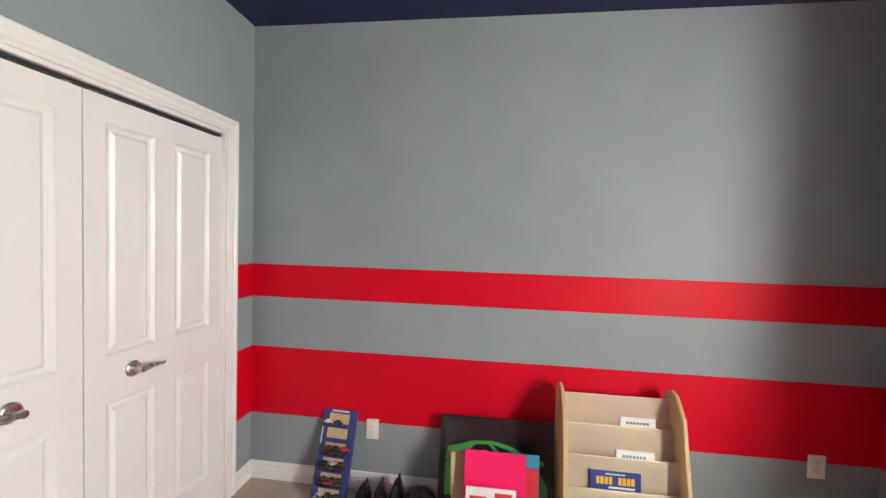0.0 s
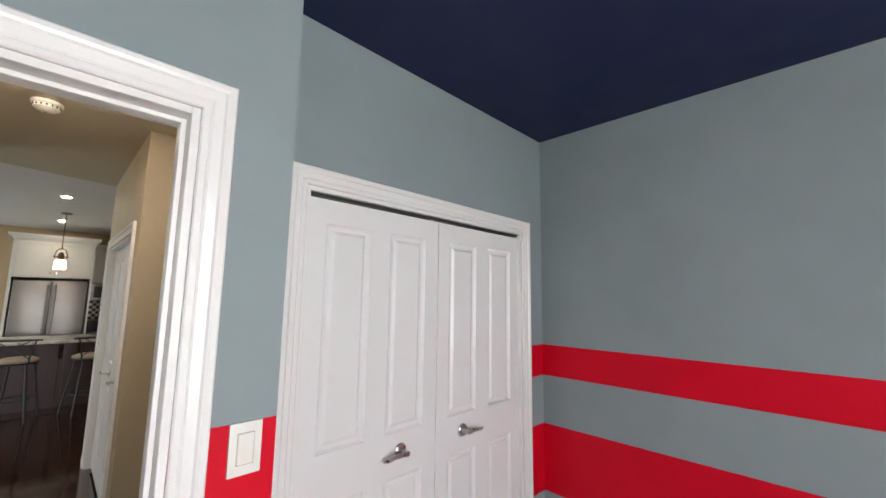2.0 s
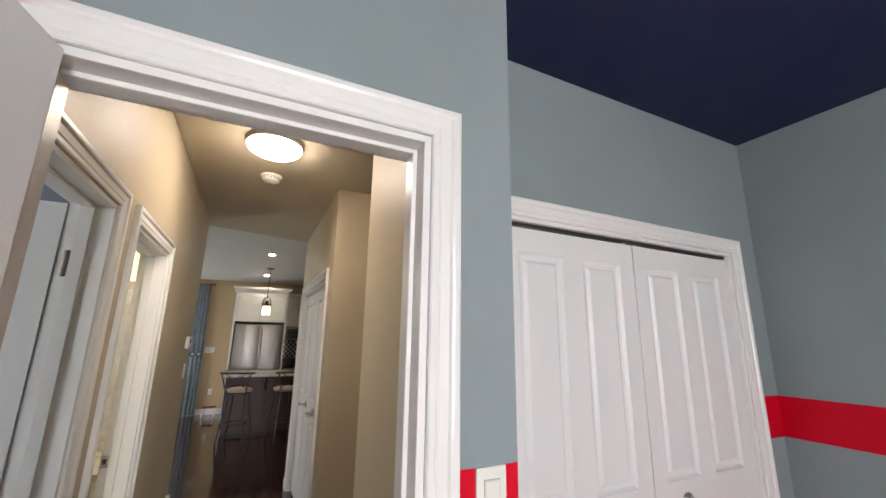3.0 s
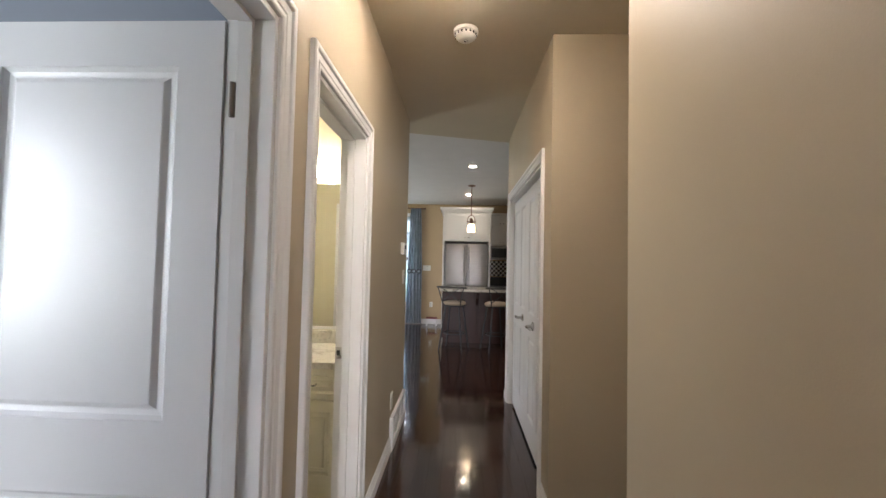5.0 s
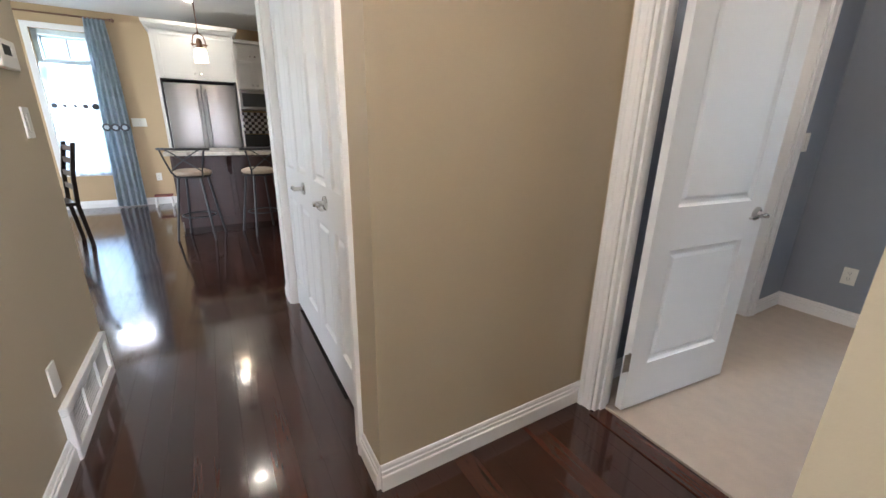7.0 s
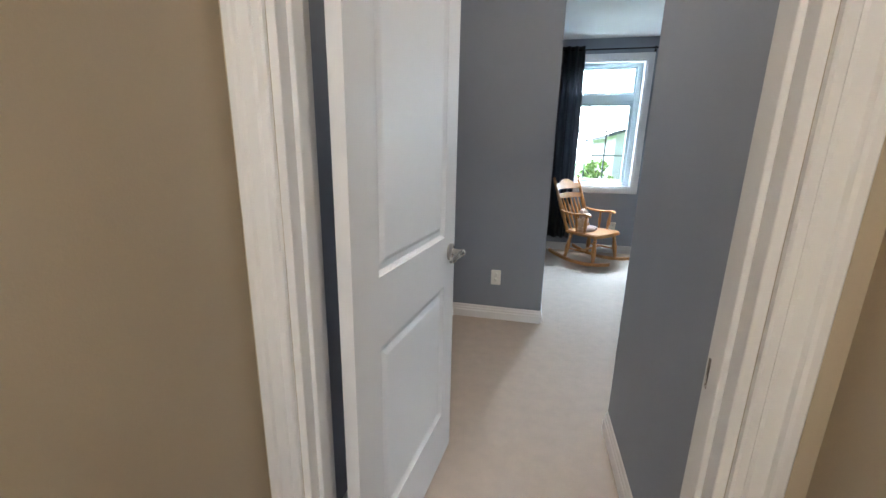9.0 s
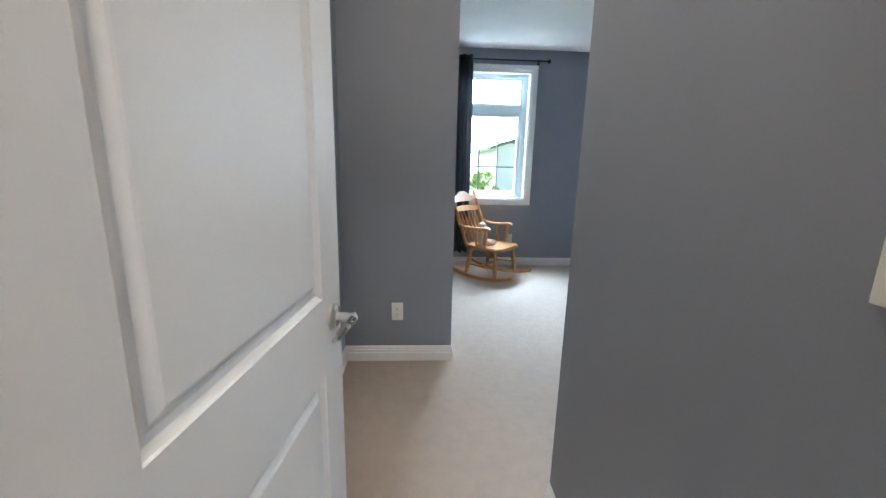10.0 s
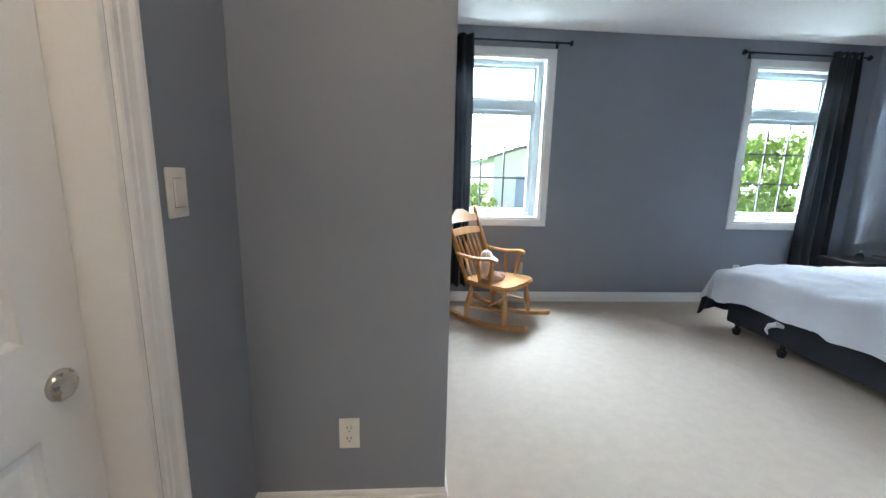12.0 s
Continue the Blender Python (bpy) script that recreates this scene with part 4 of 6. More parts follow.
for i, (z, y) in enumerate(TIERS[:5]):
    bm = bmesh.new()
    tube(bm, (0.018, y, z - 0.002), (SW - 0.018, y, z - 0.002), 0.007)
    part("dowel", bm, M_CANVAS, shelf, "dowel wrapped in canvas", True)
    bm = bmesh.new()
    n = 10
    grid = []
    for k in range(n):
        s = k / (n - 1)
        row = []
        for c in range(17):
            u = c / 16
            sag = math.sin(math.pi * u)
            row.append(bm.verts.new((0.02 + (SW - 0.04) * u, y - 0.0095 - 0.022 * s - 0.008 * sag * math.sin(math.pi * s) + 0.002 * math.sin(40 * u + 6 * s), z + 0.007 - 0.158 * s - 0.008 * sag * (1 - s))))
        grid.append(row)
    for r, t in zip(grid, grid[1:]):
        for c in range(16):
            bm.faces.new((r[c], r[c + 1], t[c + 1], t[c]))
    bmesh.ops.solidify(bm, geom=bm.faces[:], thickness=0.003)
    part("canvas_pocket", bm, M_CANVAS, shelf, "cream canvas sling", True)
    bm = bmesh.new()
    tube(bm, (0.02, y - 0.0105, z - 0.012), (SW - 0.02, y - 0.0105, z - 0.012), 0.0022, n=6)
    part("hem_seam", bm, M_CANVAS, shelf)
for tier, x, w, h, mm, lab in ((1, 0.385, 0.17, 0.045, M_WHITE, "thin white picture book in a canvas pocket"), (2, 0.36, 0.18, 0.035, M_WHITE, "pale picture book in a canvas pocket"), (3, 0.255, 0.235, 0.088, M_BLUE, "blue picture book with yellow title blocks")):
    z, y = TIERS[tier]
    b = thing("book", lab, "book", pose(0.525 + x, 2.36 + y + 0.001, 0.009 + z - 0.09, -6, 0, 0))
    H = h + 0.09
    bm = bmesh.new()
    box(bm, -w / 2, w / 2, 0, 0.012, 0, H, 0.002)
    part("cover", bm, mm, b)
    bm = bmesh.new()
    box(bm, -w / 2 + 0.003, w / 2 - 0.003, 0.002, 0.010, H - 0.005, H + 0.0015)
    part("pages", bm, M_WHITE, b)
    bm = bmesh.new()
    if tier == 3:
        for bx in (-0.088, 0.014):
            for k in range(4):
                box(bm, bx + 0.0195 * k, bx + 0.015 + 0.0195 * k, -0.0012, 0.001, H - 0.062, H - 0.028)
        part("title", bm, M_YELLOW, b, "yellow title letters")
        bm = bmesh.new()
        box(bm, -0.045, 0.045, -0.0012, 0.001, H - 0.017, H - 0.012)
        part("small_print", bm, M_WHITE, b)
        bm = bmesh.new()
        box(bm, -0.03, 0.09, -0.0012, 0.001, H - 0.08, H - 0.072)
        part("small_print", bm, M_WHITE, b)
    else:
        for k in range(7):
            box(bm, -w / 2 + 0.03 + 0.016 * k, -w / 2 + 0.041 + 0.016 * k, -0.0012, 0.001, H - 0.032, H - 0.02)
        part("title", bm, M_BRONZE if tier == 1 else M_TEAL, b)


# ---- bathroom ----
bm = bmesh.new()
box(bm, XV, -2.1, -3.6, -0.66, -0.1, -0.004)
bath_floor = struct("floor_bath", bm, M_SLOT, "grey bathroom tile floor with joints")
van = thing("bathroom_vanity", "cream painted bathroom vanity with raised panels", "vanity", pose(-3.075, -0.735, 0.0, 0, 0, -90))
VW, VD, VH = 1.22, 0.5, 0.774
bm = bmesh.new()
box(bm, 0, VW, -VD, -0.02, 0.1, VH)
part("carcass", bm, M_VANITY, van)
bm = bmesh.new()
box(bm, 0.0, VW, -VD, -0.06, 0.0, 0.1)
part("toe_kick", bm, M_VANITY, van)


def vanity_front(name, x0, x1, z0, z1, rim):
    b = bmesh.new()
    w, h = x1 - x0, z1 - z0
    panelled(b, w, h, 0.02, ((rim, w - rim, rim, h - rim),))
    return part(name, b, M_VANITY, van, m=pose(x0, -0.018, z0))


for i in range(3):
    x0, x1 = 0.02 + 0.395 * i, 0.405 + 0.395 * i
    dr = vanity_front("drawer_front", x0, x1, 0.6, 0.77, 0.035)
    dd = vanity_front("cabinet_door", x0, x1, 0.12, 0.59, 0.06)
    if i == 0:
        bm = bmesh.new()
        c = (x1 - x0) / 2
        sweep(bm, [(c - 0.048, 0.02, 0.085), (c - 0.048, 0.045, 0.085), (c, 0.05, 0.08), (c + 0.048, 0.045, 0.085), (c + 0.048, 0.02, 0.085)], 0.005, 8)
        part("pull", bm, M_NICKEL, dr, "nickel bow pull", True)
    bm = bmesh.new()
    kx = 0.345
    lathe(bm, (kx, 0.02, 0.40), (kx, 0.045, 0.40), ((0, 0.006), (0.4, 0.006), (0.6, 0.014), (0.9, 0.015), (1, 0.009)), 16)
    part("knob", bm, M_NICKEL, dd, "nickel knob", True)
top = thing("vanity_countertop", "mottled cream laminate vanity top with backsplash", "countertop", pose(-3.055, -0.725, VH + 0.001, 0, 0, -90))
bm = bmesh.new()
box(bm, 0, VW + 0.01, -VD - 0.02, 0.0, 0, 0.036, 0.006, 2)
part("slab", bm, M_COUNTER, top)
bm = bmesh.new()
box(bm, 0, VW + 0.01, -VD - 0.038, -VD - 0.02, 0.0, 0.125, 0.003)
part("backsplash", bm, M_COUNTER, top)
sink = thing("sink", "oval white porcelain drop-in sink", "sink", pose(-3.29, -1.43, VH + 0.037))
bm = bmesh.new()
lathe(bm, (0, 0, -0.0), (0, 0, 0.012), ((0, 0.245), (0.6, 0.24), (1, 0.225)), 40)
for v in bm.verts:
    v.co.x *= 0.82
part("rim", bm, M_PORCELAIN, sink, "", True)
bm = bmesh.new()
n = 40
rings = []
for r, z in ((0.215, 0.0135), (0.2, 0.0128), (0.17, 0.0126), (0.1, 0.0125), (0.02, 0.0125)):
    rings.append([bm.verts.new((0.82 * r * math.cos(2 * math.pi * k / n), r * math.sin(2 * math.pi * k / n), z)) for k in range(n)])
for u, v in zip(rings, rings[1:]):
    for k in range(n):
        bm.faces.new((u[k], u[(k + 1) % n], v[(k + 1) % n], v[k]))
bm.faces.new(rings[-1])
part("basin", bm, M_PORCELAIN, sink, "", True)
tap = thing("faucet", "chrome single-lever basin faucet", "faucet", pose(-3.475, -1.43, VH + 0.038) @ Matrix.Diagonal((1.25, 1.25, 1.25, 1)))
bm = bmesh.new()
box(bm, -0.028, 0.028, -0.08, 0.08, 0, 0.014, 0.006, 2)
part("base_plate", bm, M_CHROME, tap, "", True)
bm = bmesh.new()
lathe(bm, (0, 0, 0.014), (0.012, 0, 0.075), ((0, 0.028), (0.6, 0.024), (1, 0.022)), 18)
sweep(bm, [(0.0, 0, 0.045), (0.05, 0, 0.062), (0.1, 0, 0.06), (0.125, 0, 0.045)], (0.02, 0.016, 0.013, 0.012), 12)
part("spout", bm, M_CHROME, tap, "", True)
bm = bmesh.new()
sweep(bm, [(0.006, 0, 0.075), (0.01, 0, 0.098), (0.04, 0, 0.112), (0.085, 0, 0.118)], (0.021, 0.018, 0.011, 0.008), 12)
part("lever", bm, M_CHROME, tap, "", True)
mir = thing("mirror", "large frameless mirror above the vanity", "mirror", pose(XV, -1.34, 0.915))
bm = bmesh.new()
box(bm, 0.0, 0.005, -0.6, 0.6, 0.01, 1.02)
part("mirror_glass", bm, M_MIRROR, mir)
bm = bmesh.new()
box(bm, 0.0, 0.011, -0.6, 0.6, -0.012, 0.010, 0.002)
part("channel", bm, M_TRIM, mir, "white mounting channel along the mirror's foot")
fix = thing("vanity_light", "nickel vanity light bar with lit white glass shades", "wall lamp", pose(XV, -1.265, 2.07))
bm = bmesh.new()
lathe(bm, (0, 0.0, 0), (0.022, 0.0, 0), ((0, 0.06), (0.7, 0.058), (1, 0.045)), 24)
part("backplate", bm, M_NICKEL, fix, "", True)
bm = bmesh.new()
tube(bm, (0.03, -0.24, 0.0), (0.03, 0.24, 0.0), 0.012)
part("bar", bm, M_NICKEL, fix, "", True)
for y in (-0.19, 0.0, 0.19):
    bm = bmesh.new()
    sweep(bm, [(0.03, y, 0.0), (0.06, y, 0.055), (0.10, y, 0.065), (0.115, y, 0.03), (0.115, y, 0.0)], 0.006, 8)
    arm = part("arm", bm, M_NICKEL, fix, "curved nickel arm", True)
    bm = bmesh.new()
    lathe(bm, (0.115, y, 0.005), (0.115, y, -0.105), ((0, 0.018), (0.15, 0.026), (0.5, 0.036), (0.8, 0.046), (1, 0.052)), 24)
    part("shade", bm, M_SHADE, arm, "glowing white glass shade", True)
bar = thing("towel_bar", "brushed nickel towel bar on the yellow wall", "towel bar", pose(-2.13, -2.40, 1.295))
for y in (-0.31, 0.31):
    bm = bmesh.new()
    lathe(bm, (0, y, 0), (-0.06, y, 0), ((0, 0.026), (0.2, 0.024), (0.3, 0.012), (0.8, 0.012), (1, 0.016)), 16)
    part("post", bm, M_NICKEL, bar, "", True)
bm = bmesh.new()
tube(bm, (-0.05, -0.31, 0), (-0.05, 0.31, 0), 0.008)
part("rail", bm, M_NICKEL, bar, "", True)
d = door_leaf("bathroom_door", "white two-panel bathroom door, open against the wall", 0.71, 1.99, TWO_PANEL(0.71), pose(DB[1] - 0.022, -0.728, 0.012, 0, 0, -92))
lever(d, 0.65, 0.0, 0.93, -1, -1)


def drape(name, label, material, axis, along, across, z0, z1, waves, amp, pinch=1.0, category="curtain"):
    """A hanging curtain: pleats along the axis between two places, gathered more at the top by `pinch`."""
    c = thing(name, label, category)
    b = bmesh.new()
    n, rows = waves * 10, 14
    mid = (along[0] + along[1]) / 2
    grid = []
    for r in range(rows + 1):
        s = r / rows
        k = pinch + (1 - pinch) * s ** 0.7
        row = []
        for i in range(n + 1):
            u = i / n
            a = mid + (along[0] + (along[1] - along[0]) * u - mid) * k + 0.012 * math.sin(7 * u + 4 * s) * s
            d = across + amp * (0.75 + 0.35 * s) * math.sin(2 * math.pi * waves * u + 0.5 * math.sin(3 * s + 5 * u)) + 0.01 * math.sin(11 * u + 3 * s) * s
            z = z1 + (z0 - z1) * s + (0.008 * math.sin(2 * math.pi * waves * u) if s == 1 else 0)
            row.append(b.verts.new((a, d, z) if axis == "x" else (d, a, z)))
        grid.append(row)
    for p, q in zip(grid, grid[1:]):
        for i in range(n):
            b.faces.new((p[i], p[i + 1], q[i + 1], q[i]))
    bmesh.ops.solidify(b, geom=b.faces[:], thickness=0.003)
    part("panel", b, material, c, "", True)
    return c


drape("shower_curtain", "dark patterned shower curtain hanging in folds", M_PLUSH_DARK, "x", (-2.9, -2.16), -3.05, 0.12, 2.0, 6, 0.025)


# ---- windows ----
def muntined(parent, x0, x1, z0, z1, y, cols, rows, rim=0.045, bar=0.016, along="x"):
    """A sash in the xz plane with a frame, glass and thin bars."""
    P = (lambda a, b, c, d, e, f: (a, b, c, d, e, f)) if along == "x" else (lambda a, b, c, d, e, f: (c, d, a, b, e, f))
    b = bmesh.new()
    for q in ((x0, x0 + rim, z0, z1), (x1 - rim, x1, z0, z1), (x0 + rim, x1 - rim, z0, z0 + rim), (x0 + rim, x1 - rim, z1 - rim, z1)):
        box(b, *P(q[0], q[1], y - 0.02, y + 0.02, q[2], q[3]), 0.004)
    sash = part("sash", b, M_VINYL, parent, "white vinyl sash")
    b = bmesh.new()
    box(b, *P(x0 + rim - 0.004, x1 - rim + 0.004, y - 0.003, y + 0.003, z0 + rim - 0.004, z1 - rim + 0.004))
    g = part("pane", b, M_GLASS, sash, "clear glass")
    g.visible_shadow = False
    for i in range(1, cols):
        b = bmesh.new()
        x = x0 + rim + (x1 - x0 - 2 * rim) * i / cols
        box(b, *P(x - bar / 2, x + bar / 2, y - 0.007, y + 0.007, z0 + rim, z1 - rim))
        part("glazing_bar", b, M_BAR_BACKLIT, sash)
    for i in range(1, rows):
        b = bmesh.new()
        z = z0 + rim + (z1 - z0 - 2 * rim) * i / rows
        box(b, *P(x0 + rim, x1 - rim, y - 0.0075, y + 0.0075, z - bar / 2, z + bar / 2))
        part("glazing_bar", b, M_BAR_BACKLIT, sash)


FLATCASE = ((0.0, 0.0), (0.0, 0.012), (0.005, 0.015), (0.062, 0.018), (0.07, 0.014), (0.07, 0.0))
for k, (x0, x1, z0, z1) in enumerate((W1, W2)):
    w = tagged(new("window_%d" % (k + 1)), "tall white window with a transom and glazing bars", "window", kind="structure")
    bm = bmesh.new()
    for q in ((x0, x0 + 0.018, z0, z1), (x1 - 0.018, x1, z0, z1), (x0 + 0.018, x1 - 0.018, z0, z0 + 0.018), (x0 + 0.018, x1 - 0.018, z1 - 0.018, z1)):
        box(bm, q[0], q[1], YF - 0.002, YF + 0.2, q[2], q[3])
    part("lining", bm, M_TRIM, w)
    bm = bmesh.new()
    for q in ((x0 + 0.018, x0 + 0.075, z0 + 0.018, z1 - 0.018), (x1 - 0.075, x1 - 0.018, z0 + 0.018, z1 - 0.018), (x0 + 0.075, x1 - 0.075, z0 + 0.018, z0 + 0.06), (x0 + 0.075, x1 - 0.075, z1 - 0.06, z1 - 0.018), (x0 + 0.075, x1 - 0.075, 1.935, 2.03)):
        box(bm, q[0], q[1], YF + 0.10, YF + 0.18, q[2], q[3], 0.004)
    part("window_frame", bm, M_VINYL, w)
    muntined(w, x0 + 0.072, x1 - 0.072, z0 + 0.055, 1.937, YF + 0.135, 3, 3)
    muntined(w, x0 + 0.072, x1 - 0.072, 2.028, z1 - 0.055, YF + 0.145, 3, 1, 0.03)
    bm = bmesh.new()
    box(bm, (x0 + x1) / 2 - 0.06, (x0 + x1) / 2 + 0.06, YF + 0.085, YF + 0.10, z0 + 0.03, z0 + 0.055, 0.004)
    part("crank_cover", bm, M_VINYL, w)
    casing("trim_window_%d" % (k + 1), "x", YF, -1, x0, x1, z1, "white flat window casing", z0, FLATCASE)


def curtain_rod(label, x0, x1, rings):
    r = thing("curtain_rod", label, "curtain rod", pose(0, YF - 0.075, 2.515))
    b = bmesh.new()
    tube(b, (x0, 0, 0), (x1, 0, 0), 0.009)
    part("rod", b, M_DARKMETAL, r, "", True)
    for x, s in ((x0, -1), (x1, 1)):
        b = bmesh.new()
        lathe(b, (x, 0, 0), (x + s * 0.05, 0, 0), ((0, 0.011), (0.2, 0.014), (0.3, 0.01), (0.55, 0.026), (0.8, 0.024), (1, 0.008)), 16)
        part("finial", b, M_DARKMETAL, r, "", True)
    for x in (x0 + 0.08, x1 - 0.08):
        b = bmesh.new()
        tube(b, (x, 0, 0), (x, 0.075, 0), 0.006)
        box(b, x - 0.012, x + 0.012, 0.067, 0.076, -0.035, 0.035)
        part("bracket", b, M_DARKMETAL, r)
    for x in rings:
        b = bmesh.new()
        lathe(b, (x - 0.004, 0, 0), (x + 0.004, 0, 0), ((0, 0.021), (0.5, 0.024), (1, 0.021)), 16)
        part("grommet", b, M_NICKEL, r, "nickel grommet", True)


curtain_rod("black curtain rod with ball finials above a window", -2.36, -1.13, (-2.28, -2.20, -2.12))
curtain_rod("black curtain rod with ball finials above a window", 0.63, 1.86, (1.60, 1.68, 1.76))
drape("curtain", "charcoal satin curtain gathered beside the window", M_DRAPE_GREY, "x", (-2.37, -1.98), YF - 0.085, 0.2, 2.555, 4, 0.032, 0.85)
drape("curtain", "charcoal satin curtain gathered beside the window", M_DRAPE_GREY, "x", (1.43, 1.85), YF - 0.09, 0.04, 2.555, 4, 0.036, 0.7)


# ---- grey bedroom furniture ----
TURNED = ((0, 0.8), (0.06, 1.0), (0.1, 0.7), (0.13, 1.05), (0.17, 0.75), (0.3, 1.15), (0.5, 1.3), (0.68, 1.0), (0.8, 0.75), (0.84, 1.1), (0.88, 0.7), (0.94, 0.95), (1, 0.8))


def turned(bm, a, b, r, n=12):
    lathe(bm, a, b, [(s, r * k) for s, k in TURNED], n)


# the chair's own front is -y
rock = thing("rocking_chair", "honey oak rocking chair with turned spindles, on carpet", "rocking chair", pose(-1.765, 5.77, 0.008, 0, 0, 50) @ Matrix.Diagonal((1, 1, 0.935, 1)))
for x in (-0.25, 0.25):
    bm = bmesh.new()
    pts = []
    for k in range(15):
        y = -0.40 + 0.82 * k / 14
        pts.append((y, 0.018 + 0.42 * (y - 0.0) ** 2))
    rows = [[bm.verts.new((x + dx, y, z + dz)) for dx, dz in ((-0.018, -0.018), (0.018, -0.018), (0.018, 0.02), (-0.018, 0.02))] for y, z in pts]
    for p, q in zip(rows, rows[1:]):
        for i in range(4):
            bm.faces.new((p[i], p[(i + 1) % 4], q[(i + 1) % 4], q[i]))
    bm.faces.new(rows[0])
    bm.faces.new(rows[-1][::-1])
    part("rocker", bm, M_OAK, rock)
    for y, ys, z in ((-0.2, -0.17, 0.03), (0.19, 0.15, 0.03)):
        bm = bmesh.new()
        turned(bm, (x * 0.98, y, z), (x * 0.8, ys, 0.37), 0.022)
        part("leg", bm, M_OAK, rock, "", True)
    bm = bmesh.new()
    turned(bm, (x * 0.93, -0.19, 0.17), (x * 0.93, 0.17, 0.17), 0.011)
    part("side_stretcher", bm, M_OAK, rock, "", True)
bm = bmesh.new()
turned(bm, (-0.23, 0.0, 0.17), (0.23, 0.0, 0.17), 0.012)
part("stretcher", bm, M_OAK, rock, "", True)
bm = bmesh.new()
slab_from(bm, [(-0.265, -0.2), (-0.2, -0.245), (-0.1, -0.25), (0, -0.235), (0.1, -0.25), (0.2, -0.245), (0.265, -0.2), (0.275, -0.08), (0.25, 0.06), (0.23, 0.22), (0.12, 0.235), (-0.12, 0.235), (-0.23, 0.22), (-0.25, 0.06), (-0.275, -0.08)], 0.042, 0.365)
bmesh.ops.bevel(bm, geom=[e for e in bm.edges if abs(e.verts[0].co.z - e.verts[1].co.z) < 1e-5], offset=0.012, segments=3, affect="EDGES")
part("seat", bm, M_OAK, rock, "", True)
for x in (-0.225, 0.225):
    bm = bmesh.new()
    turned(bm, (x, 0.2, 0.40), (x * 1.1, 0.43, 1.03), 0.021)
    lathe(bm, (x * 1.1, 0.43, 1.03), (x * 1.105, 0.438, 1.07), ((0, 0.018), (0.3, 0.012), (0.6, 0.02), (1, 0.006)), 12)
    part("back_post", bm, M_OAK, rock, "", True)
    bm = bmesh.new()
    turned(bm, (x * 1.08, -0.05, 0.40), (x * 1.14, -0.065, 0.625), 0.018)
    part("arm_post", bm, M_OAK, rock, "", True)
    bm = bmesh.new()
    turned(bm, (x * 1.06, 0.06, 0.40), (x * 1.14, 0.07, 0.625), 0.014)
    part("arm_spindle", bm, M_OAK, rock, "", True)
    bm = bmesh.new()
    rows = []
    for y, w, dz in ((0.29, 0.018, 0.02), (0.22, 0.02, 0.005), (0.12, 0.026, -0.005), (0.02, 0.034, 0.0), (-0.05, 0.042, 0.012), (-0.095, 0.038, 0.008), (-0.12, 0.022, -0.01)):
        rows.append([bm.verts.new((x * 1.17 + a * w, y, 0.635 + dz + c)) for a, c in ((-1, -0.011), (1, -0.011), (1, 0.011), (-1, 0.011))])
    for p, q in zip(rows, rows[1:]):
        for i in range(4):
            bm.faces.new((p[i], p[(i + 1) % 4], q[(i + 1) % 4], q[i]))
    bm.faces.new(rows[0])
    bm.faces.new(rows[-1][::-1])
    bmesh.ops.bevel(bm, geom=list(bm.edges), offset=0.004, segments=2, affect="EDGES")
    part("armrest", bm, M_OAK, rock, "", True)


def back_y(z):
    return 0.2 + 0.23 * (z - 0.40) / 0.63


for n, z0, z1, crest in (("crest_rail", 0.915, 0.99, 0.055), ("lower_rail", 0.80, 0.855, 0.012)):
    bm = bmesh.new()
    rows = []
    for k in range(13):
        u = -1 + k / 6
        x = 0.235 * u
        top_z = z1 + crest * (max(0, 1 - (u / 0.62) ** 2) if crest > 0.02 else 1 - u * u)
        yb = 0.022 * (1 - u * u)
        rows.append([bm.verts.new((x, back_y(z) + yb + d, z)) for z, d in ((z0, -0.009), (z0, 0.009), (top_z, 0.009), (top_z, -0.009))])
    for p, q in zip(rows, rows[1:]):
        for i in range(4):
            bm.faces.new((p[i], p[(i + 1) % 4], q[(i + 1) % 4], q[i]))
    bm.faces.new(rows[0])
    bm.faces.new(rows[-1][::-1])
    part(n, bm, M_OAK, rock, "", True)
for i in range(5):
    x = -0.15 + 0.075 * i
    bm = bmesh.new()
    lathe(bm, (x * 0.9, 0.2, 0.40), (x, back_y(0.805) + 0.018, 0.805), ((0, 0.009), (0.2, 0.011), (0.45, 0.02), (0.6, 0.022), (0.85, 0.012), (1, 0.008)), 10)
    for v in bm.verts:
        v.co.y = back_y(v.co.z) + (v.co.y - back_y(v.co.z)) * 0.6
    part("spindle", bm, M_OAK, rock, "", True)


def blob(bm, c, r, n=14, m=9):
    rings = []
    for i in range(m + 1):
        a = math.pi * i / m
        rings.append([bm.verts.new((c[0] + r[0] * math.sin(a) * math.cos(2 * math.pi * k / n), c[1] + r[1] * math.sin(a) * math.sin(2 * math.pi * k / n), c[2] + r[2] * math.cos(a))) for k in range(n)])
    for u, v in zip(rings, rings[1:]):
        for k in range(n):
            bm.faces.new((u[k], u[(k + 1) % n], v[(k + 1) % n], v[k]))
    bmesh.ops.remove_doubles(bm, verts=bm.verts, dist=0.0003)


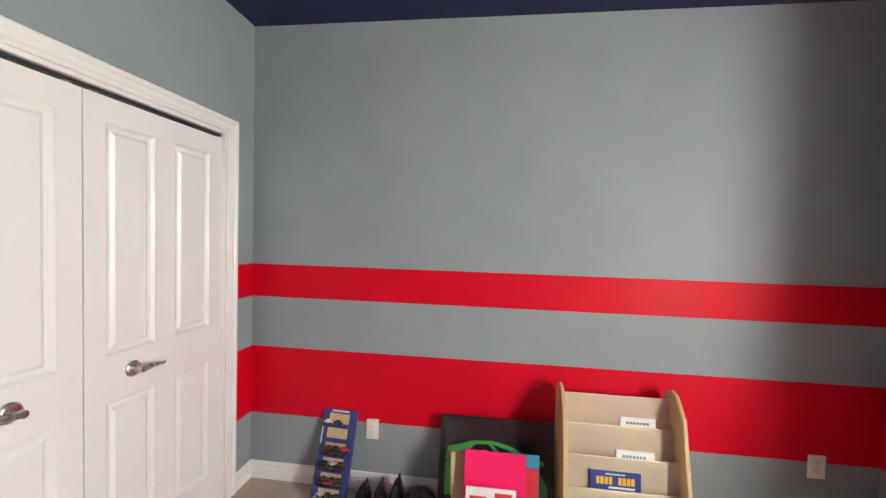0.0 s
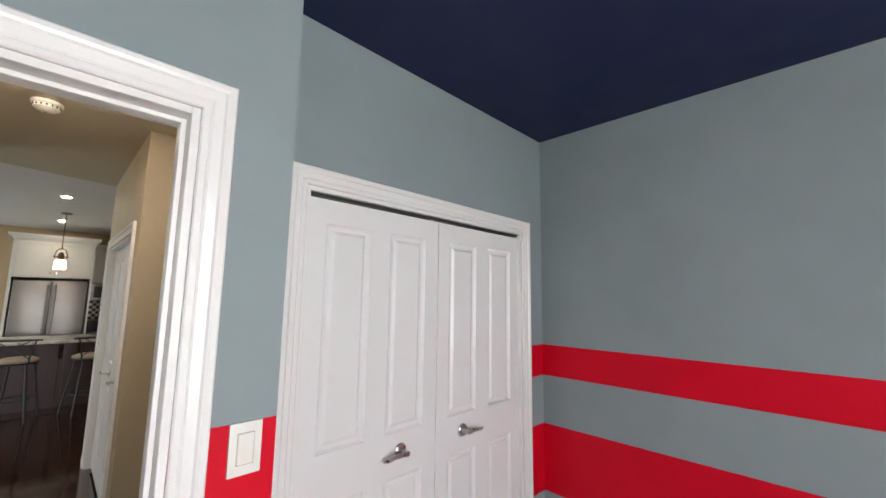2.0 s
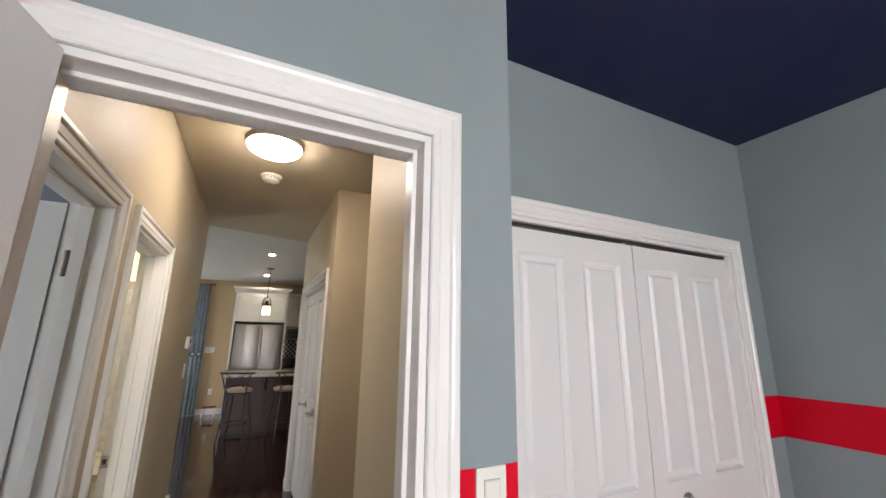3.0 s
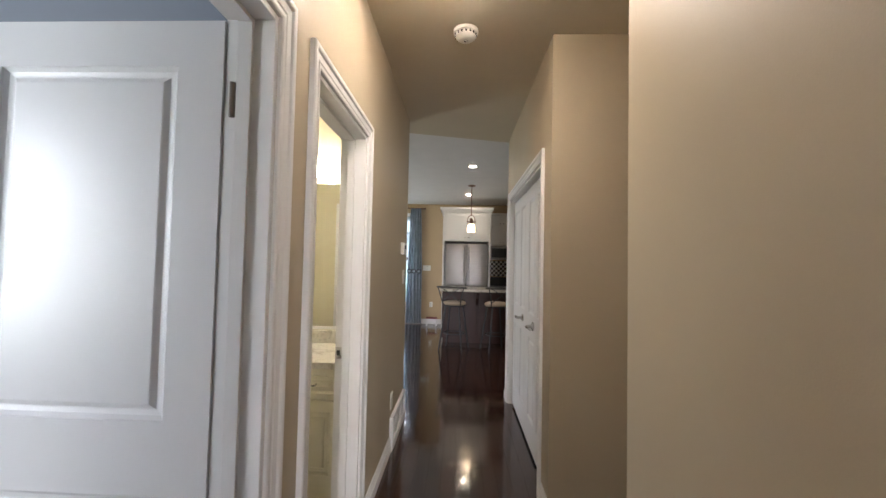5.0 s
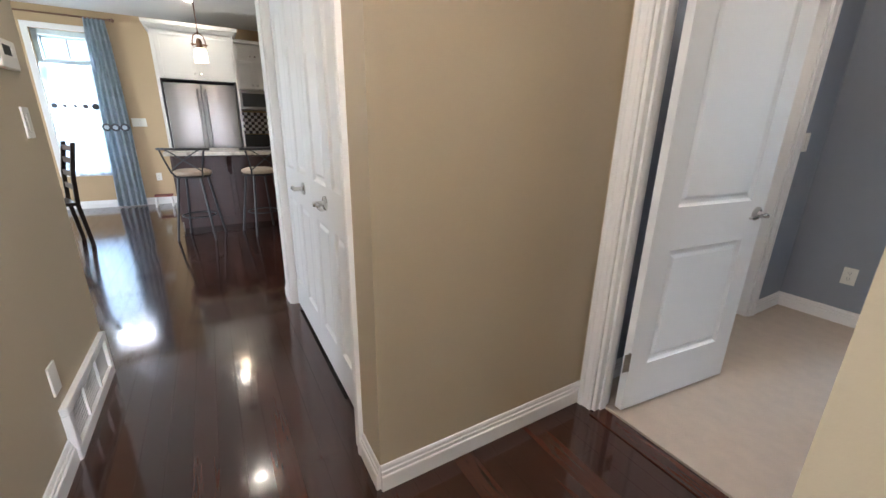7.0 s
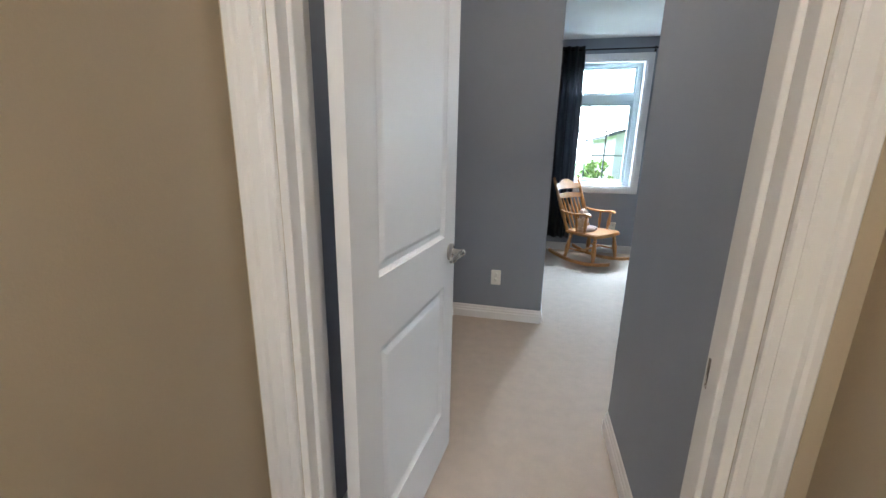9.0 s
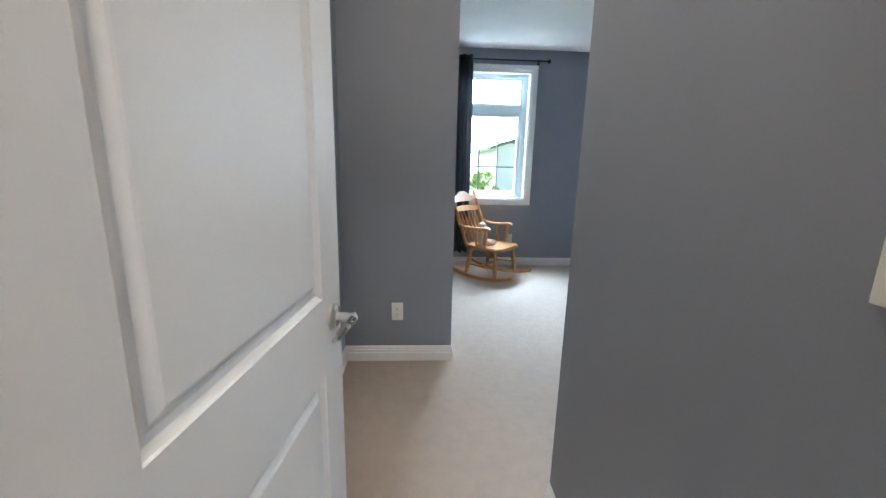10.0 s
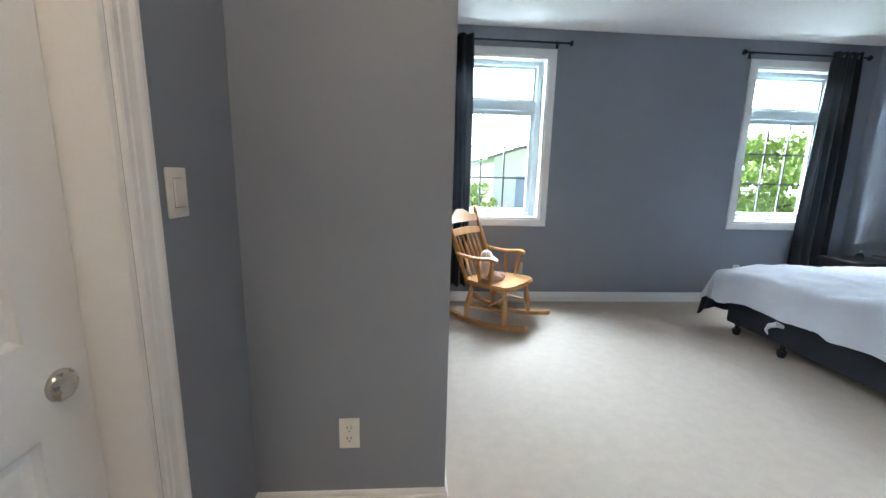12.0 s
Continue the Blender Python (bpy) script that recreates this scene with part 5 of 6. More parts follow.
bm = bmesh.new()
blob(bm, (0, 0, 0.085), (0.068, 0.06, 0.085))
blob(bm, (0, -0.012, 0.205), (0.058, 0.055, 0.058))
blob(bm, (0.0, -0.065, 0.19), (0.03, 0.028, 0.026))
for s in (-1, 1):
    blob(bm, (s * 0.062, 0.0, 0.205), (0.02, 0.028, 0.055))
    blob(bm, (s * 0.05, -0.1, 0.032), (0.032, 0.085, 0.032))
    blob(bm, (s * 0.075, -0.03, 0.11), (0.025, 0.035, 0.06))
plush = tagged(new("plush_toy", as_mesh("plush_toy", bm, M_PLUSH, True)), "small cream plush animal sitting on the rocking chair", "plush toy")
plush.matrix_basis = pose(-1.765, 5.77, 0.008, 0, 0, 50) @ pose(-0.12, 0.08, 0.383, 0, 0, 20)

bed = thing("bed", "double bed with pale duvet over a black base", "bed", pose(0.13, 3.98, 0.008))
BL, BW = 2.05, 1.52
bm = bmesh.new()
box(bm, 0.05, BL, 0.05, BW - 0.05, 0.10, 0.31, 0.015, 2)
part("base", bm, M_BEDBASE, bed, "black upholstered bed base")
bm = bmesh.new()
box(bm, 0.05, BL, 0.05, BW - 0.05, 0.312, 0.535, 0.09, 4)
part("mattress", bm, M_DUVET, bed, "", True)
for x, y in ((0.13, 0.25), (0.1, BW - 0.12), (1.0, BW / 2), (1.75, 0.25), (1.75, BW - 0.25), (0.09, 0.97)):
    bm = bmesh.new()
    lathe(bm, (x, y, 0.0), (x, y, 0.10), ((0, 0.02), (0.25, 0.032), (0.5, 0.032), (0.6, 0.016), (1, 0.018)), 12)
    part("leg", bm, M_BLACK, bed, "black caster leg", True)

duvet = thing("duvet", "rumpled pale grey duvet with navy underside, hanging over the bed", "duvet", pose(0.13, 3.98, 0.008))


def draped_sheet(a0, b0, lower):
    """A sheet over the bed that hangs a0 over its foot and b0 over its sides, let down by `lower`."""
    m = bmesh.new()
    noise.seed_set(3)
    nx, ny = 84, 72
    grid = []
    for i in range(nx + 1):
        row = []
        a = -a0 + (BL - 0.04 + a0) * i / nx
        for j in range(ny + 1):
            b = -b0 + (BW + 2 * b0) * j / ny
            ox, oy = max(0.0, -a), max(0.0, -b, b - BW)
            hang = math.hypot(ox, oy)
            x, y = max(a, 0.0), min(max(b, 0.0), BW)
            edge = math.tanh(hang / 0.07)
            side = -1 if b < 0 else 1
            fx = ox / hang if hang > 0 else 0
            fy = oy / hang if hang > 0 else 0
            fold = 0.014 * math.sin(15 * (a if oy > ox else b) + 2 * noise.noise(Vector((a * 2, b * 2, 9)))) * min(1, hang / 0.2)
            out = 0.055 * edge + fold + (0.2 if oy > 0.05 else 0.06) * hang - lower
            x -= fx * out
            y += side * fy * out
            w = noise.noise(Vector((a * 3.1, b * 3.3, 0.4))) * 0.022 + noise.noise(Vector((a * 8, b * 7, 2.0))) * 0.013 + noise.noise(Vector((a * 17, b * 15, 4.0))) * 0.006
            crease = 0.02 * max(0, math.sin(5 * a + 3.4 * b + 3 * noise.noise(Vector((a * 2, b * 2, 5))))) ** 6
            rim = 0.05 * max(0.0, 1 - max(a, 0) / 0.26) ** 2 + 0.085 * max(0.0, 1 - min(max(b, 0), max(BW - b, 0)) / 0.34) ** 2
            z = 0.625 + w + crease - 0.8 * min(0.1, rim) - max(0.0, hang - 0.045 * edge) * (0.9 if oy < 0.05 else 0.8) - lower
            row.append(m.verts.new((x, y, max(0.03, z))))
        grid.append(row)
    for p, q in zip(grid, grid[1:]):
        for j in range(ny):
            m.faces.new((p[j], p[j + 1], q[j + 1], q[j]))
    return m


bm = draped_sheet(0.34, 0.34, 0.0)
bmesh.ops.solidify(bm, geom=bm.faces[:], thickness=0.008)
part("cover", bm, M_DUVET, duvet, "", True)
part("lining", draped_sheet(0.24, 0.56, 0.014), M_DUVET_UNDER, duvet, "navy underside", True)

rag = thing("cloth_tie", "small white cloth tie hanging from the bed base", "cloth tie", pose(0.18, 4.98, 0.25, 0, 0, -90))
bm = bmesh.new()
sweep(bm, [(0.05, 0.0, 0.0), (0.02, -0.03, 0.012), (-0.02, -0.045, -0.012), (-0.05, -0.04, -0.055)], (0.012, 0.022, 0.018, 0.008), 9)
part("knot", bm, M_DUVET, rag, "", True)
bm = bmesh.new()
sweep(bm, [(-0.02, -0.045, -0.012), (-0.03, -0.06, -0.05), (-0.01, -0.055, -0.075)], (0.014, 0.011, 0.005), 8)
part("tail", bm, M_DUVET, rag, "", True)

night = thing("nightstand", "black nightstand in the corner beside the bed", "nightstand", pose(1.83, 5.86, 0.008))
bm = bmesh.new()
box(bm, -0.24, 0.25, -0.2, 0.2, 0.545, 0.57, 0.004)
part("top", bm, M_BLACK, night)
bm = bmesh.new()
box(bm, -0.22, 0.24, -0.18, 0.19, 0.1, 0.545)
part("body", bm, M_BLACK, night)
for z in (0.13, 0.34):
    bm = bmesh.new()
    box(bm, -0.21, 0.23, -0.198, -0.18, z, z + 0.19, 0.003)
    dr = part("drawer", bm, M_BLACK, night)
    bm = bmesh.new()
    lathe(bm, (0.01, -0.198, z + 0.1), (0.01, -0.22, z + 0.1), ((0, 0.006), (0.5, 0.006), (1, 0.013)), 12)
    part("knob", bm, M_NICKEL, dr, "", True)
for x in (-0.2, 0.22):
    for y in (-0.16, 0.17):
        bm = bmesh.new()
        box(bm, x - 0.018, x + 0.018, y - 0.018, y + 0.018, 0.0, 0.1)
        part("leg", bm, M_BLACK, night)
M_CLEAR = glass_mat("clear_glass", (0.97, 0.99, 1.0), 0.02)
for nm, lab, x, y, prof in (("perfume_bottle", "small clear glass bottle on the nightstand", 1.74, 5.80, ((0, 0.028), (0.5, 0.03), (0.6, 0.024), (0.68, 0.01), (0.74, 0.01), (0.78, 0.017), (1, 0.015))), ("glass_dish", "low clear glass dish on the nightstand", 1.93, 5.78, ((0, 0.03), (0.3, 0.05), (0.8, 0.055), (1, 0.05)))):
    hgt = 0.105 if nm == "perfume_bottle" else 0.05
    t = thing(nm, lab, "glassware", pose(x, y, 0.5785))
    bm = bmesh.new()
    lathe(bm, (0, 0, 0), (0, 0, hgt), prof, 18)
    part("glass", bm, M_CLEAR, t, "", True)


# ---- kitchen ----
def shaker(parent, name, x, y0, y1, z0, z1, material=None, knob=None):
    """A cabinet door with a recessed field, facing +x."""
    b = bmesh.new()
    w, h = y1 - y0, z1 - z0
    for q in ((0, 0.05, 0, h), (w - 0.05, w, 0, h), (0.05, w - 0.05, 0, 0.05), (0.05, w - 0.05, h - 0.05, h)):
        box(b, 0, 0.02, q[0], q[1], q[2], q[3], 0.002)
    box(b, 0, 0.011, 0.05, w - 0.05, 0.05, h - 0.05)
    d = part(name, b, material or M_CABINET, parent, m=pose(x, y0, z0))
    if knob:
        b = bmesh.new()
        lathe(b, (0.02, knob[0], knob[1]), (0.042, knob[0], knob[1]), ((0, 0.006), (0.5, 0.006), (0.7, 0.014), (1, 0.01)), 12)
        part("knob", b, M_NICKEL, d, "nickel knob", True)
    return d


fridge = thing("refrigerator", "stainless steel french-door refrigerator", "refrigerator", pose(-8.6, 0.037, 0.0))
bm = bmesh.new()
box(bm, -0.68, -0.06, -0.42, 0.42, 0.02, 1.77)
part("body", bm, M_STOOL, fridge, "dark grey cabinet")
for s in (-1, 1):
    bm = bmesh.new()
    box(bm, -0.055, 0.0, min(s * 0.003, s * 0.422), max(s * 0.003, s * 0.422), 0.62, 1.775, 0.012, 3)
    d = part("door", bm, M_STEEL, fridge, "brushed steel door", True)
    bm = bmesh.new()
    sweep(bm, [(0.0, s * 0.045, 0.72), (0.045, s * 0.045, 0.76), (0.055, s * 0.045, 1.2), (0.045, s * 0.045, 1.66), (0.0, s * 0.045, 1.70)], 0.013, 12)
    part("handle", bm, M_STEEL, d, "steel bar handle", True)
bm = bmesh.new()
box(bm, -0.055, 0.0, -0.422, 0.422, 0.06, 0.61, 0.012, 3)
d = part("freezer_drawer", bm, M_STEEL, fridge, "", True)
bm = bmesh.new()
sweep(bm, [(0.0, -0.35, 0.53), (0.045, -0.33, 0.53), (0.05, 0, 0.53), (0.045, 0.33, 0.53), (0.0, 0.35, 0.53)], 0.012, 10)
part("handle", bm, M_STEEL, d, "", True)

cab = thing("fridge_cabinet", "white cabinet with crown moulding above the refrigerator", "cabinet", pose(0.02, -0.098, 0))
bm = bmesh.new()
box(bm, XK + 0.002, -8.62, -0.345, -0.31, 0, 2.4)
part("side_panel", bm, M_CABINET, cab)
bm = bmesh.new()
box(bm, XK + 0.002, -8.62, 0.575, 0.60, 0, 2.4)
part("side_panel", bm, M_CABINET, cab)
bm = bmesh.new()
box(bm, XK + 0.002, -8.64, -0.31, 0.575, 1.82, 2.4)
part("body", bm, M_CABINET, cab)
for y0, y1, k in ((-0.30, 0.128, 0.40), (0.132, 0.565, 0.035)):
    shaker(cab, "door", -8.64, y0, y1, 1.835, 2.385, knob=(k, 0.06))
bm = bmesh.new()
for z, o in ((2.4, 0.012), (2.42, 0.03), (2.445, 0.055), (2.465, 0.06)):
    box(bm, XK + 0.002, -8.62 + o, -0.345 - o, 0.60 + o, z, z + 0.025)
part("crown", bm, M_CABINET, cab, "stepped crown moulding")

upper = thing("upper_cabinet", "white upper kitchen cabinet with nickel knobs", "cabinet", pose(0.02, -0.098, 0))
bm = bmesh.new()
box(bm, XK + 0.002, -8.98, 0.605, 1.4, 1.76, 2.38)
part("body", bm, M_CABINET, upper)
for y0, y1, k in ((0.615, 0.855, 0.21), (0.86, 1.10, 0.03), (1.105, 1.395, 0.03)):
    shaker(upper, "door", -8.98, y0, y1, 1.77, 2.15, knob=(k, 0.05))
    shaker(upper, "small_door", -8.98, y0, y1, 2.155, 2.37, knob=(k, 0.06))
bm = bmesh.new()
box(bm, XK + 0.002, -8.94, 0.605, 1.42, 2.38, 2.43, 0.008)
part("crown", bm, M_CABINET, upper)
mw = thing("microwave", "stainless steel microwave under the upper cabinet", "microwave", pose(-8.93, 0.517, 1.47))
bm = bmesh.new()
box(bm, -0.38, 0, 0, 0.6, 0, 0.28, 0.006)
part("case", bm, M_STEEL, mw)
bm = bmesh.new()
box(bm, 0.0, 0.006, 0.04, 0.40, 0.045, 0.235, 0.002)
part("window", bm, M_BLACK, mw, "black glass window")
bm = bmesh.new()
box(bm, 0.0, 0.004, 0.45, 0.58, 0.03, 0.25, 0.001)
part("control_panel", bm, M_BLACK, mw)
bm = bmesh.new()
tube(bm, (0.03, 0.425, 0.05), (0.03, 0.425, 0.23), 0.008)
part("handle", bm, M_STEEL, mw, "", True)
base = thing("base_cabinet", "white base cabinet under a pale counter", "cabinet", pose(0.02, -0.098, 0))
bm = bmesh.new()
box(bm, XK + 0.002, -8.76, 1.41, 2.6, 0.1, 0.88)
part("body", bm, M_CABINET, base)
for y0 in (1.42, 1.81, 2.2):
    shaker(base, "door", -8.76, y0, y0 + 0.385, 0.12, 0.86, knob=(0.34, 0.66))
stove = thing("kitchen_range", "stainless range with a black back panel", "oven", pose(-8.72, 0.522, 0.0))
bm = bmesh.new()
box(bm, -0.62, 0, 0, 0.76, 0.02, 0.9, 0.006)
part("body", bm, M_STEEL, stove)
bm = bmesh.new()
box(bm, -0.62, 0.01, 0, 0.76, 0.9, 0.915, 0.003)
part("cooktop", bm, M_BLACK, stove, "black glass cooktop")
bm = bmesh.new()
box(bm, -0.62, -0.55, 0, 0.76, 0.915, 1.10, 0.006)
part("back_panel", bm, M_BLACK, stove, "black control panel")
bm = bmesh.new()
box(bm, 0.0, 0.008, 0.08, 0.68, 0.3, 0.68, 0.003)
part("oven_window", bm, M_BLACK, stove)
bm = bmesh.new()
tube(bm, (0.045, 0.06, 0.76), (0.045, 0.70, 0.76), 0.011)
part("handle", bm, M_STEEL, stove, "", True)

splash = tagged(new("trim_backsplash"), "checkered white and grey tile backsplash", "backsplash", kind="structure")
tile_me = {}
for k, mm in enumerate((M_WHITE, M_STOOL)):
    bm = bmesh.new()
    box(bm, 0, 0.006, 0, 0.047, 0, 0.047, 0.001)
    tile_me[k] = as_mesh("tile", bm, mm)
for i in range(16):
    for j in range(7):
        t = new("tile", tile_me[(i + j) % 2])
        t.parent = splash
        t.matrix_basis = pose(XK + 0.001, 0.512 + 0.0495 * i, 1.105 + 0.0495 * j)

isl = thing("kitchen_island", "dark cherry kitchen island with a pale stone top", "kitchen island", pose(-7.4, -0.43, 0.0))
bm = bmesh.new()
box(bm, -0.95, 0.0, 0, 1.95, 0.905, 0.945, 0.006, 2)
part("countertop", bm, M_COUNTER_K, isl, "pale granite countertop")
bm = bmesh.new()
box(bm, -0.9, -0.27, 0.04, 1.91, 0.09, 0.904)
part("body", bm, M_CHERRY, isl)
bm = bmesh.new()
box(bm, -0.86, -0.31, 0.06, 1.88, 0.0, 0.09)
part("plinth", bm, M_CHERRY, isl)
for y in (0.06, 0.69, 1.31):
    bm = bmesh.new()
    box(bm, 0, 0.58, 0, 0.018, 0, 0.74, 0.003)
    part("panel", bm, M_CHERRY, isl, m=pose(-0.252, y, 0.13, 0, 0, 90))
for y in (0.62, 1.25):
    bm = bmesh.new()
    pts = ((-0.265, 0.90), (-0.03, 0.90), (-0.05, 0.86), (-0.2, 0.78), (-0.265, 0.66))
    lo = [bm.verts.new((x, y, z)) for x, z in pts]
    hi = [bm.verts.new((x, y + 0.05, z)) for x, z in pts]
    bm.faces.new(lo)
    bm.faces.new(hi[::-1])
    for k in range(5):
        bm.faces.new((lo[k], lo[(k + 1) % 5], hi[(k + 1) % 5], hi[k]))
    part("corbel", bm, M_CHERRY, isl)


def bar_stool(m):
    """Its back is towards +x."""
    s = thing("bar_stool", "grey metal bar stool with a crossed back and beige seat", "bar stool", m, "bar stools at the island")
    b = bmesh.new()
    lathe(b, (0, 0, 0.715), (0, 0, 0.775), ((0, 0.17), (0.3, 0.19), (0.7, 0.185), (1, 0.14)), 28)
    part("seat", b, M_SEAT, s, "beige padded seat", True)
    b = bmesh.new()
    lathe(b, (0, 0, 0.695), (0, 0, 0.715), ((0, 0.17), (0.5, 0.178), (1, 0.17)), 28)
    part("seat_ring", b, M_STOOL, s, "", True)
    for x, y in ((-1, -1), (-1, 1), (1, -1), (1, 1)):
        b = bmesh.new()
        tube(b, (x * 0.11, y * 0.11, 0.70), (x * 0.19, y * 0.19, 0.0), 0.0125)
        part("leg", b, M_STOOL, s, "", True)
    b = bmesh.new()
    sweep(b, [(0.165 * math.cos(a * math.pi / 12), 0.165 * math.sin(a * math.pi / 12), 0.26) for a in range(25)], 0.008, 8)
    part("foot_ring", b, M_STOOL, s, "", True)
    for y in (-1, 1):
        b = bmesh.new()
        sweep(b, [(0.10, y * 0.13, 0.70), (0.16, y * 0.15, 0.76), (0.19, y * 0.18, 0.88), (0.20, y * 0.21, 0.995)], 0.009, 8)
        part("back_post", b, M_STOOL, s, "", True)
        b = bmesh.new()
        sweep(b, [(0.165, y * 0.15, 0.77), (0.195, y * 0.04, 0.86), (0.20, y * -0.1, 0.96), (0.20, y * -0.16, 0.995)], 0.006, 8)
        part("cross_bar", b, M_STOOL, s, "", True)
    b = bmesh.new()
    sweep(b, [(0.155, -0.245, 1.0), (0.20, -0.2, 1.003), (0.225, 0.0, 1.003), (0.20, 0.2, 1.003), (0.155, 0.245, 1.0)], 0.013, 10)
    part("top_rail", b, M_BLACK, s, "", True)
    return s


stool = bar_stool(pose(-7.2, -0.17, 0.0, 0, 0, -17))
copy_thing(stool, pose(-7.16, 0.50, 0.0, 0, 0, 18))

pend = thing("pendant_lamp", "bronze pendant lamp with a lit glass shade over the island", "pendant lamp", pose(-7.47, 0.085, HK))
bm = bmesh.new()
lathe(bm, (0, 0, 0), (0, 0, -0.025), ((0, 0.065), (0.6, 0.06), (1, 0.02)), 24)
part("canopy", bm, M_BRONZE, pend, "", True)
bm = bmesh.new()
tube(bm, (0, 0, -0.02), (0, 0, -0.52), 0.006)
part("rod", bm, M_BRONZE, pend, "", True)
bm = bmesh.new()
sweep(bm, [(0, 0.0, -0.5), (0, 0.045, -0.53), (0, 0.062, -0.59), (0, 0.062, -0.64)], 0.006, 8)
sweep(bm, [(0, 0.0, -0.5), (0, -0.045, -0.53), (0, -0.062, -0.59), (0, -0.062, -0.64)], 0.006, 8)
tube(bm, (0, -0.08, -0.62), (0, 0.08, -0.62), 0.008)
lathe(bm, (0, 0, -0.56), (0, 0, -0.66), ((0, 0.015), (0.3, 0.03), (0.7, 0.028), (1, 0.04)), 16)
part("yoke", bm, M_BRONZE, pend, "bronze yoke", True)
bm = bmesh.new()
blob(bm, (0, 0, -0.715), (0.028, 0.028, 0.04))
part("bulb", bm, M_BULB, pend, "lit warm bulb", True)
bm = bmesh.new()
rows = []
for z, r in ((-0.66, 0.042), (-0.68, 0.06), (-0.78, 0.066), (-0.80, 0.062)):
    rows.append([bm.verts.new((r * math.cos(2 * math.pi * k / 24), r * math.sin(2 * math.pi * k / 24), z)) for k in range(24)])
for u, v in zip(rows, rows[1:]):
    for k in range(24):
        bm.faces.new((u[k], u[(k + 1) % 24], v[(k + 1) % 24], v[k]))
bmesh.ops.solidify(bm, geom=bm.faces[:], thickness=0.003)
part("shade", bm, M_WARM, pend, "glowing warm glass shade", True)
M_POT = glow("lit_downlight", (1.0, 0.88, 0.7), 110.0)
for x, y in ((-6.14, 0.052), (-8.34, 0.05)):
    p = thing("downlight", "small round lit ceiling downlight", "downlight", pose(x, y, HK), "kitchen downlights")
    bm = bmesh.new()
    lathe(bm, (0, 0, 0), (0, 0, -0.008), ((0, 0.06), (1, 0.05)), 24)
    part("trim_ring", bm, M_TRIM, p, "", True)
    bm = bmesh.new()
    lathe(bm, (0, 0, -0.008), (0, 0, -0.012), ((0, 0.04), (1, 0.03)), 20)
    part("lens", bm, M_POT, p, "", True)

w = tagged(new("window_3"), "tall white kitchen window with a transom", "window", kind="structure")
bm = bmesh.new()
for q in ((-1.82, -1.76, 0.55, 2.43), (-1.22, -1.16, 0.55, 2.43), (-1.76, -1.22, 0.55, 0.62), (-1.76, -1.22, 2.36, 2.43), (-1.76, -1.22, 1.97, 2.06)):
    box(bm, XK - 0.18, XK - 0.06, q[0], q[1], q[2], q[3], 0.004)
part("window_frame", bm, M_VINYL, w)
muntined(w, -1.765, -1.215, 0.615, 1.975, XK - 0.15, 1, 1, along="y")
muntined(w, -1.765, -1.215, 2.055, 2.365, XK - 0.15, 2, 1, 0.03, along="y")
bm = bmesh.new()
box(bm, XK - 0.06, XK + 0.03, -1.86, -1.12, 0.52, 0.552, 0.004)
part("window_sill", bm, M_TRIM, w)
casing("trim_window_3", "y", XK, 1, -1.82, -1.16, 2.43, "white flat window casing", 0.55, FLATCASE)


def sheer_mat(name, colour):
    m, nt, p = nodes_of(name)
    tr, tl, mx = nt.nodes.new("ShaderNodeBsdfTransparent"), nt.nodes.new("ShaderNodeBsdfTranslucent"), nt.nodes.new("ShaderNodeMixShader")
    tl.inputs[0].default_value = (*colour, 1)
    n = noise_tex(nt, position(nt), 7)
    nt.links.new(remap(nt, n, 0.6, 0.8), mx.inputs[0])
    nt.links.new(tr.outputs[0], mx.inputs[1])
    nt.links.new(tl.outputs[0], mx.inputs[2])
    nt.links.new(mx.outputs[0], nt.nodes["Material Output"].inputs[0])
    return m


sheer = drape("sheer_curtain", "sheer pale blue curtain with dark flower rings", sheer_mat("sheer_blue_voile", (0.72, 0.84, 0.95)), "y", (-1.80, -1.18), XK + 0.05, 0.5, 2.0, 6, 0.012)
for y in (-1.74, -1.63, -1.52, -1.41, -1.30):
    bm = bmesh.new()
    lathe(bm, (XK + 0.067, y, 1.46), (XK + 0.069, y, 1.46), ((0, 0.034 + 0.012 * math.sin(9 * y)), (1, 0.034 + 0.012 * math.sin(9 * y))), 20)
    part("flower_ring", bm, M_STOOL, sheer, "grey flower print")
kc = drape("kitchen_curtain", "pale blue curtain with dark ring print, gathered at the window", M_DRAPE_BLUE, "y", (-1.29, -0.92), XK + 0.10, 0.02, 2.60, 5, 0.03, 0.62)
for y in (-1.22, -1.12, -1.01):
    bm = bmesh.new()
    lathe(bm, (XK + 0.13, y, 1.18), (XK + 0.136, y, 1.18), ((0, 0.055), (1, 0.05)), 20)
    part("ring_print", bm, M_STOOL, kc, "dark grey ring print")
    bm = bmesh.new()
    lathe(bm, (XK + 0.136, y, 1.18), (XK + 0.138, y, 1.18), ((0, 0.03), (1, 0.03)), 20)
    part("ring_centre", bm, M_DRAPE_BLUE, kc)
rod = thing("kitchen_curtain_rod", "bronze curtain rod above the kitchen window", "curtain rod", pose(XK + 0.10, 0, 2.60))
bm = bmesh.new()
tube(bm, (0, -2.8, 0), (0, -0.95, 0), 0.012)
part("rod", bm, M_BRONZE, rod, "", True)
bm = bmesh.new()
lathe(bm, (0, -0.95, 0), (0, -0.88, 0), ((0, 0.013), (0.2, 0.02), (0.4, 0.014), (0.7, 0.03), (1, 0.01)), 14)
part("finial", bm, M_BRONZE, rod, "", True)
bm = bmesh.new()
tube(bm, (-0.098, -1.0, 0), (0, -1.0, 0), 0.008)
part("bracket", bm, M_BRONZE, rod)

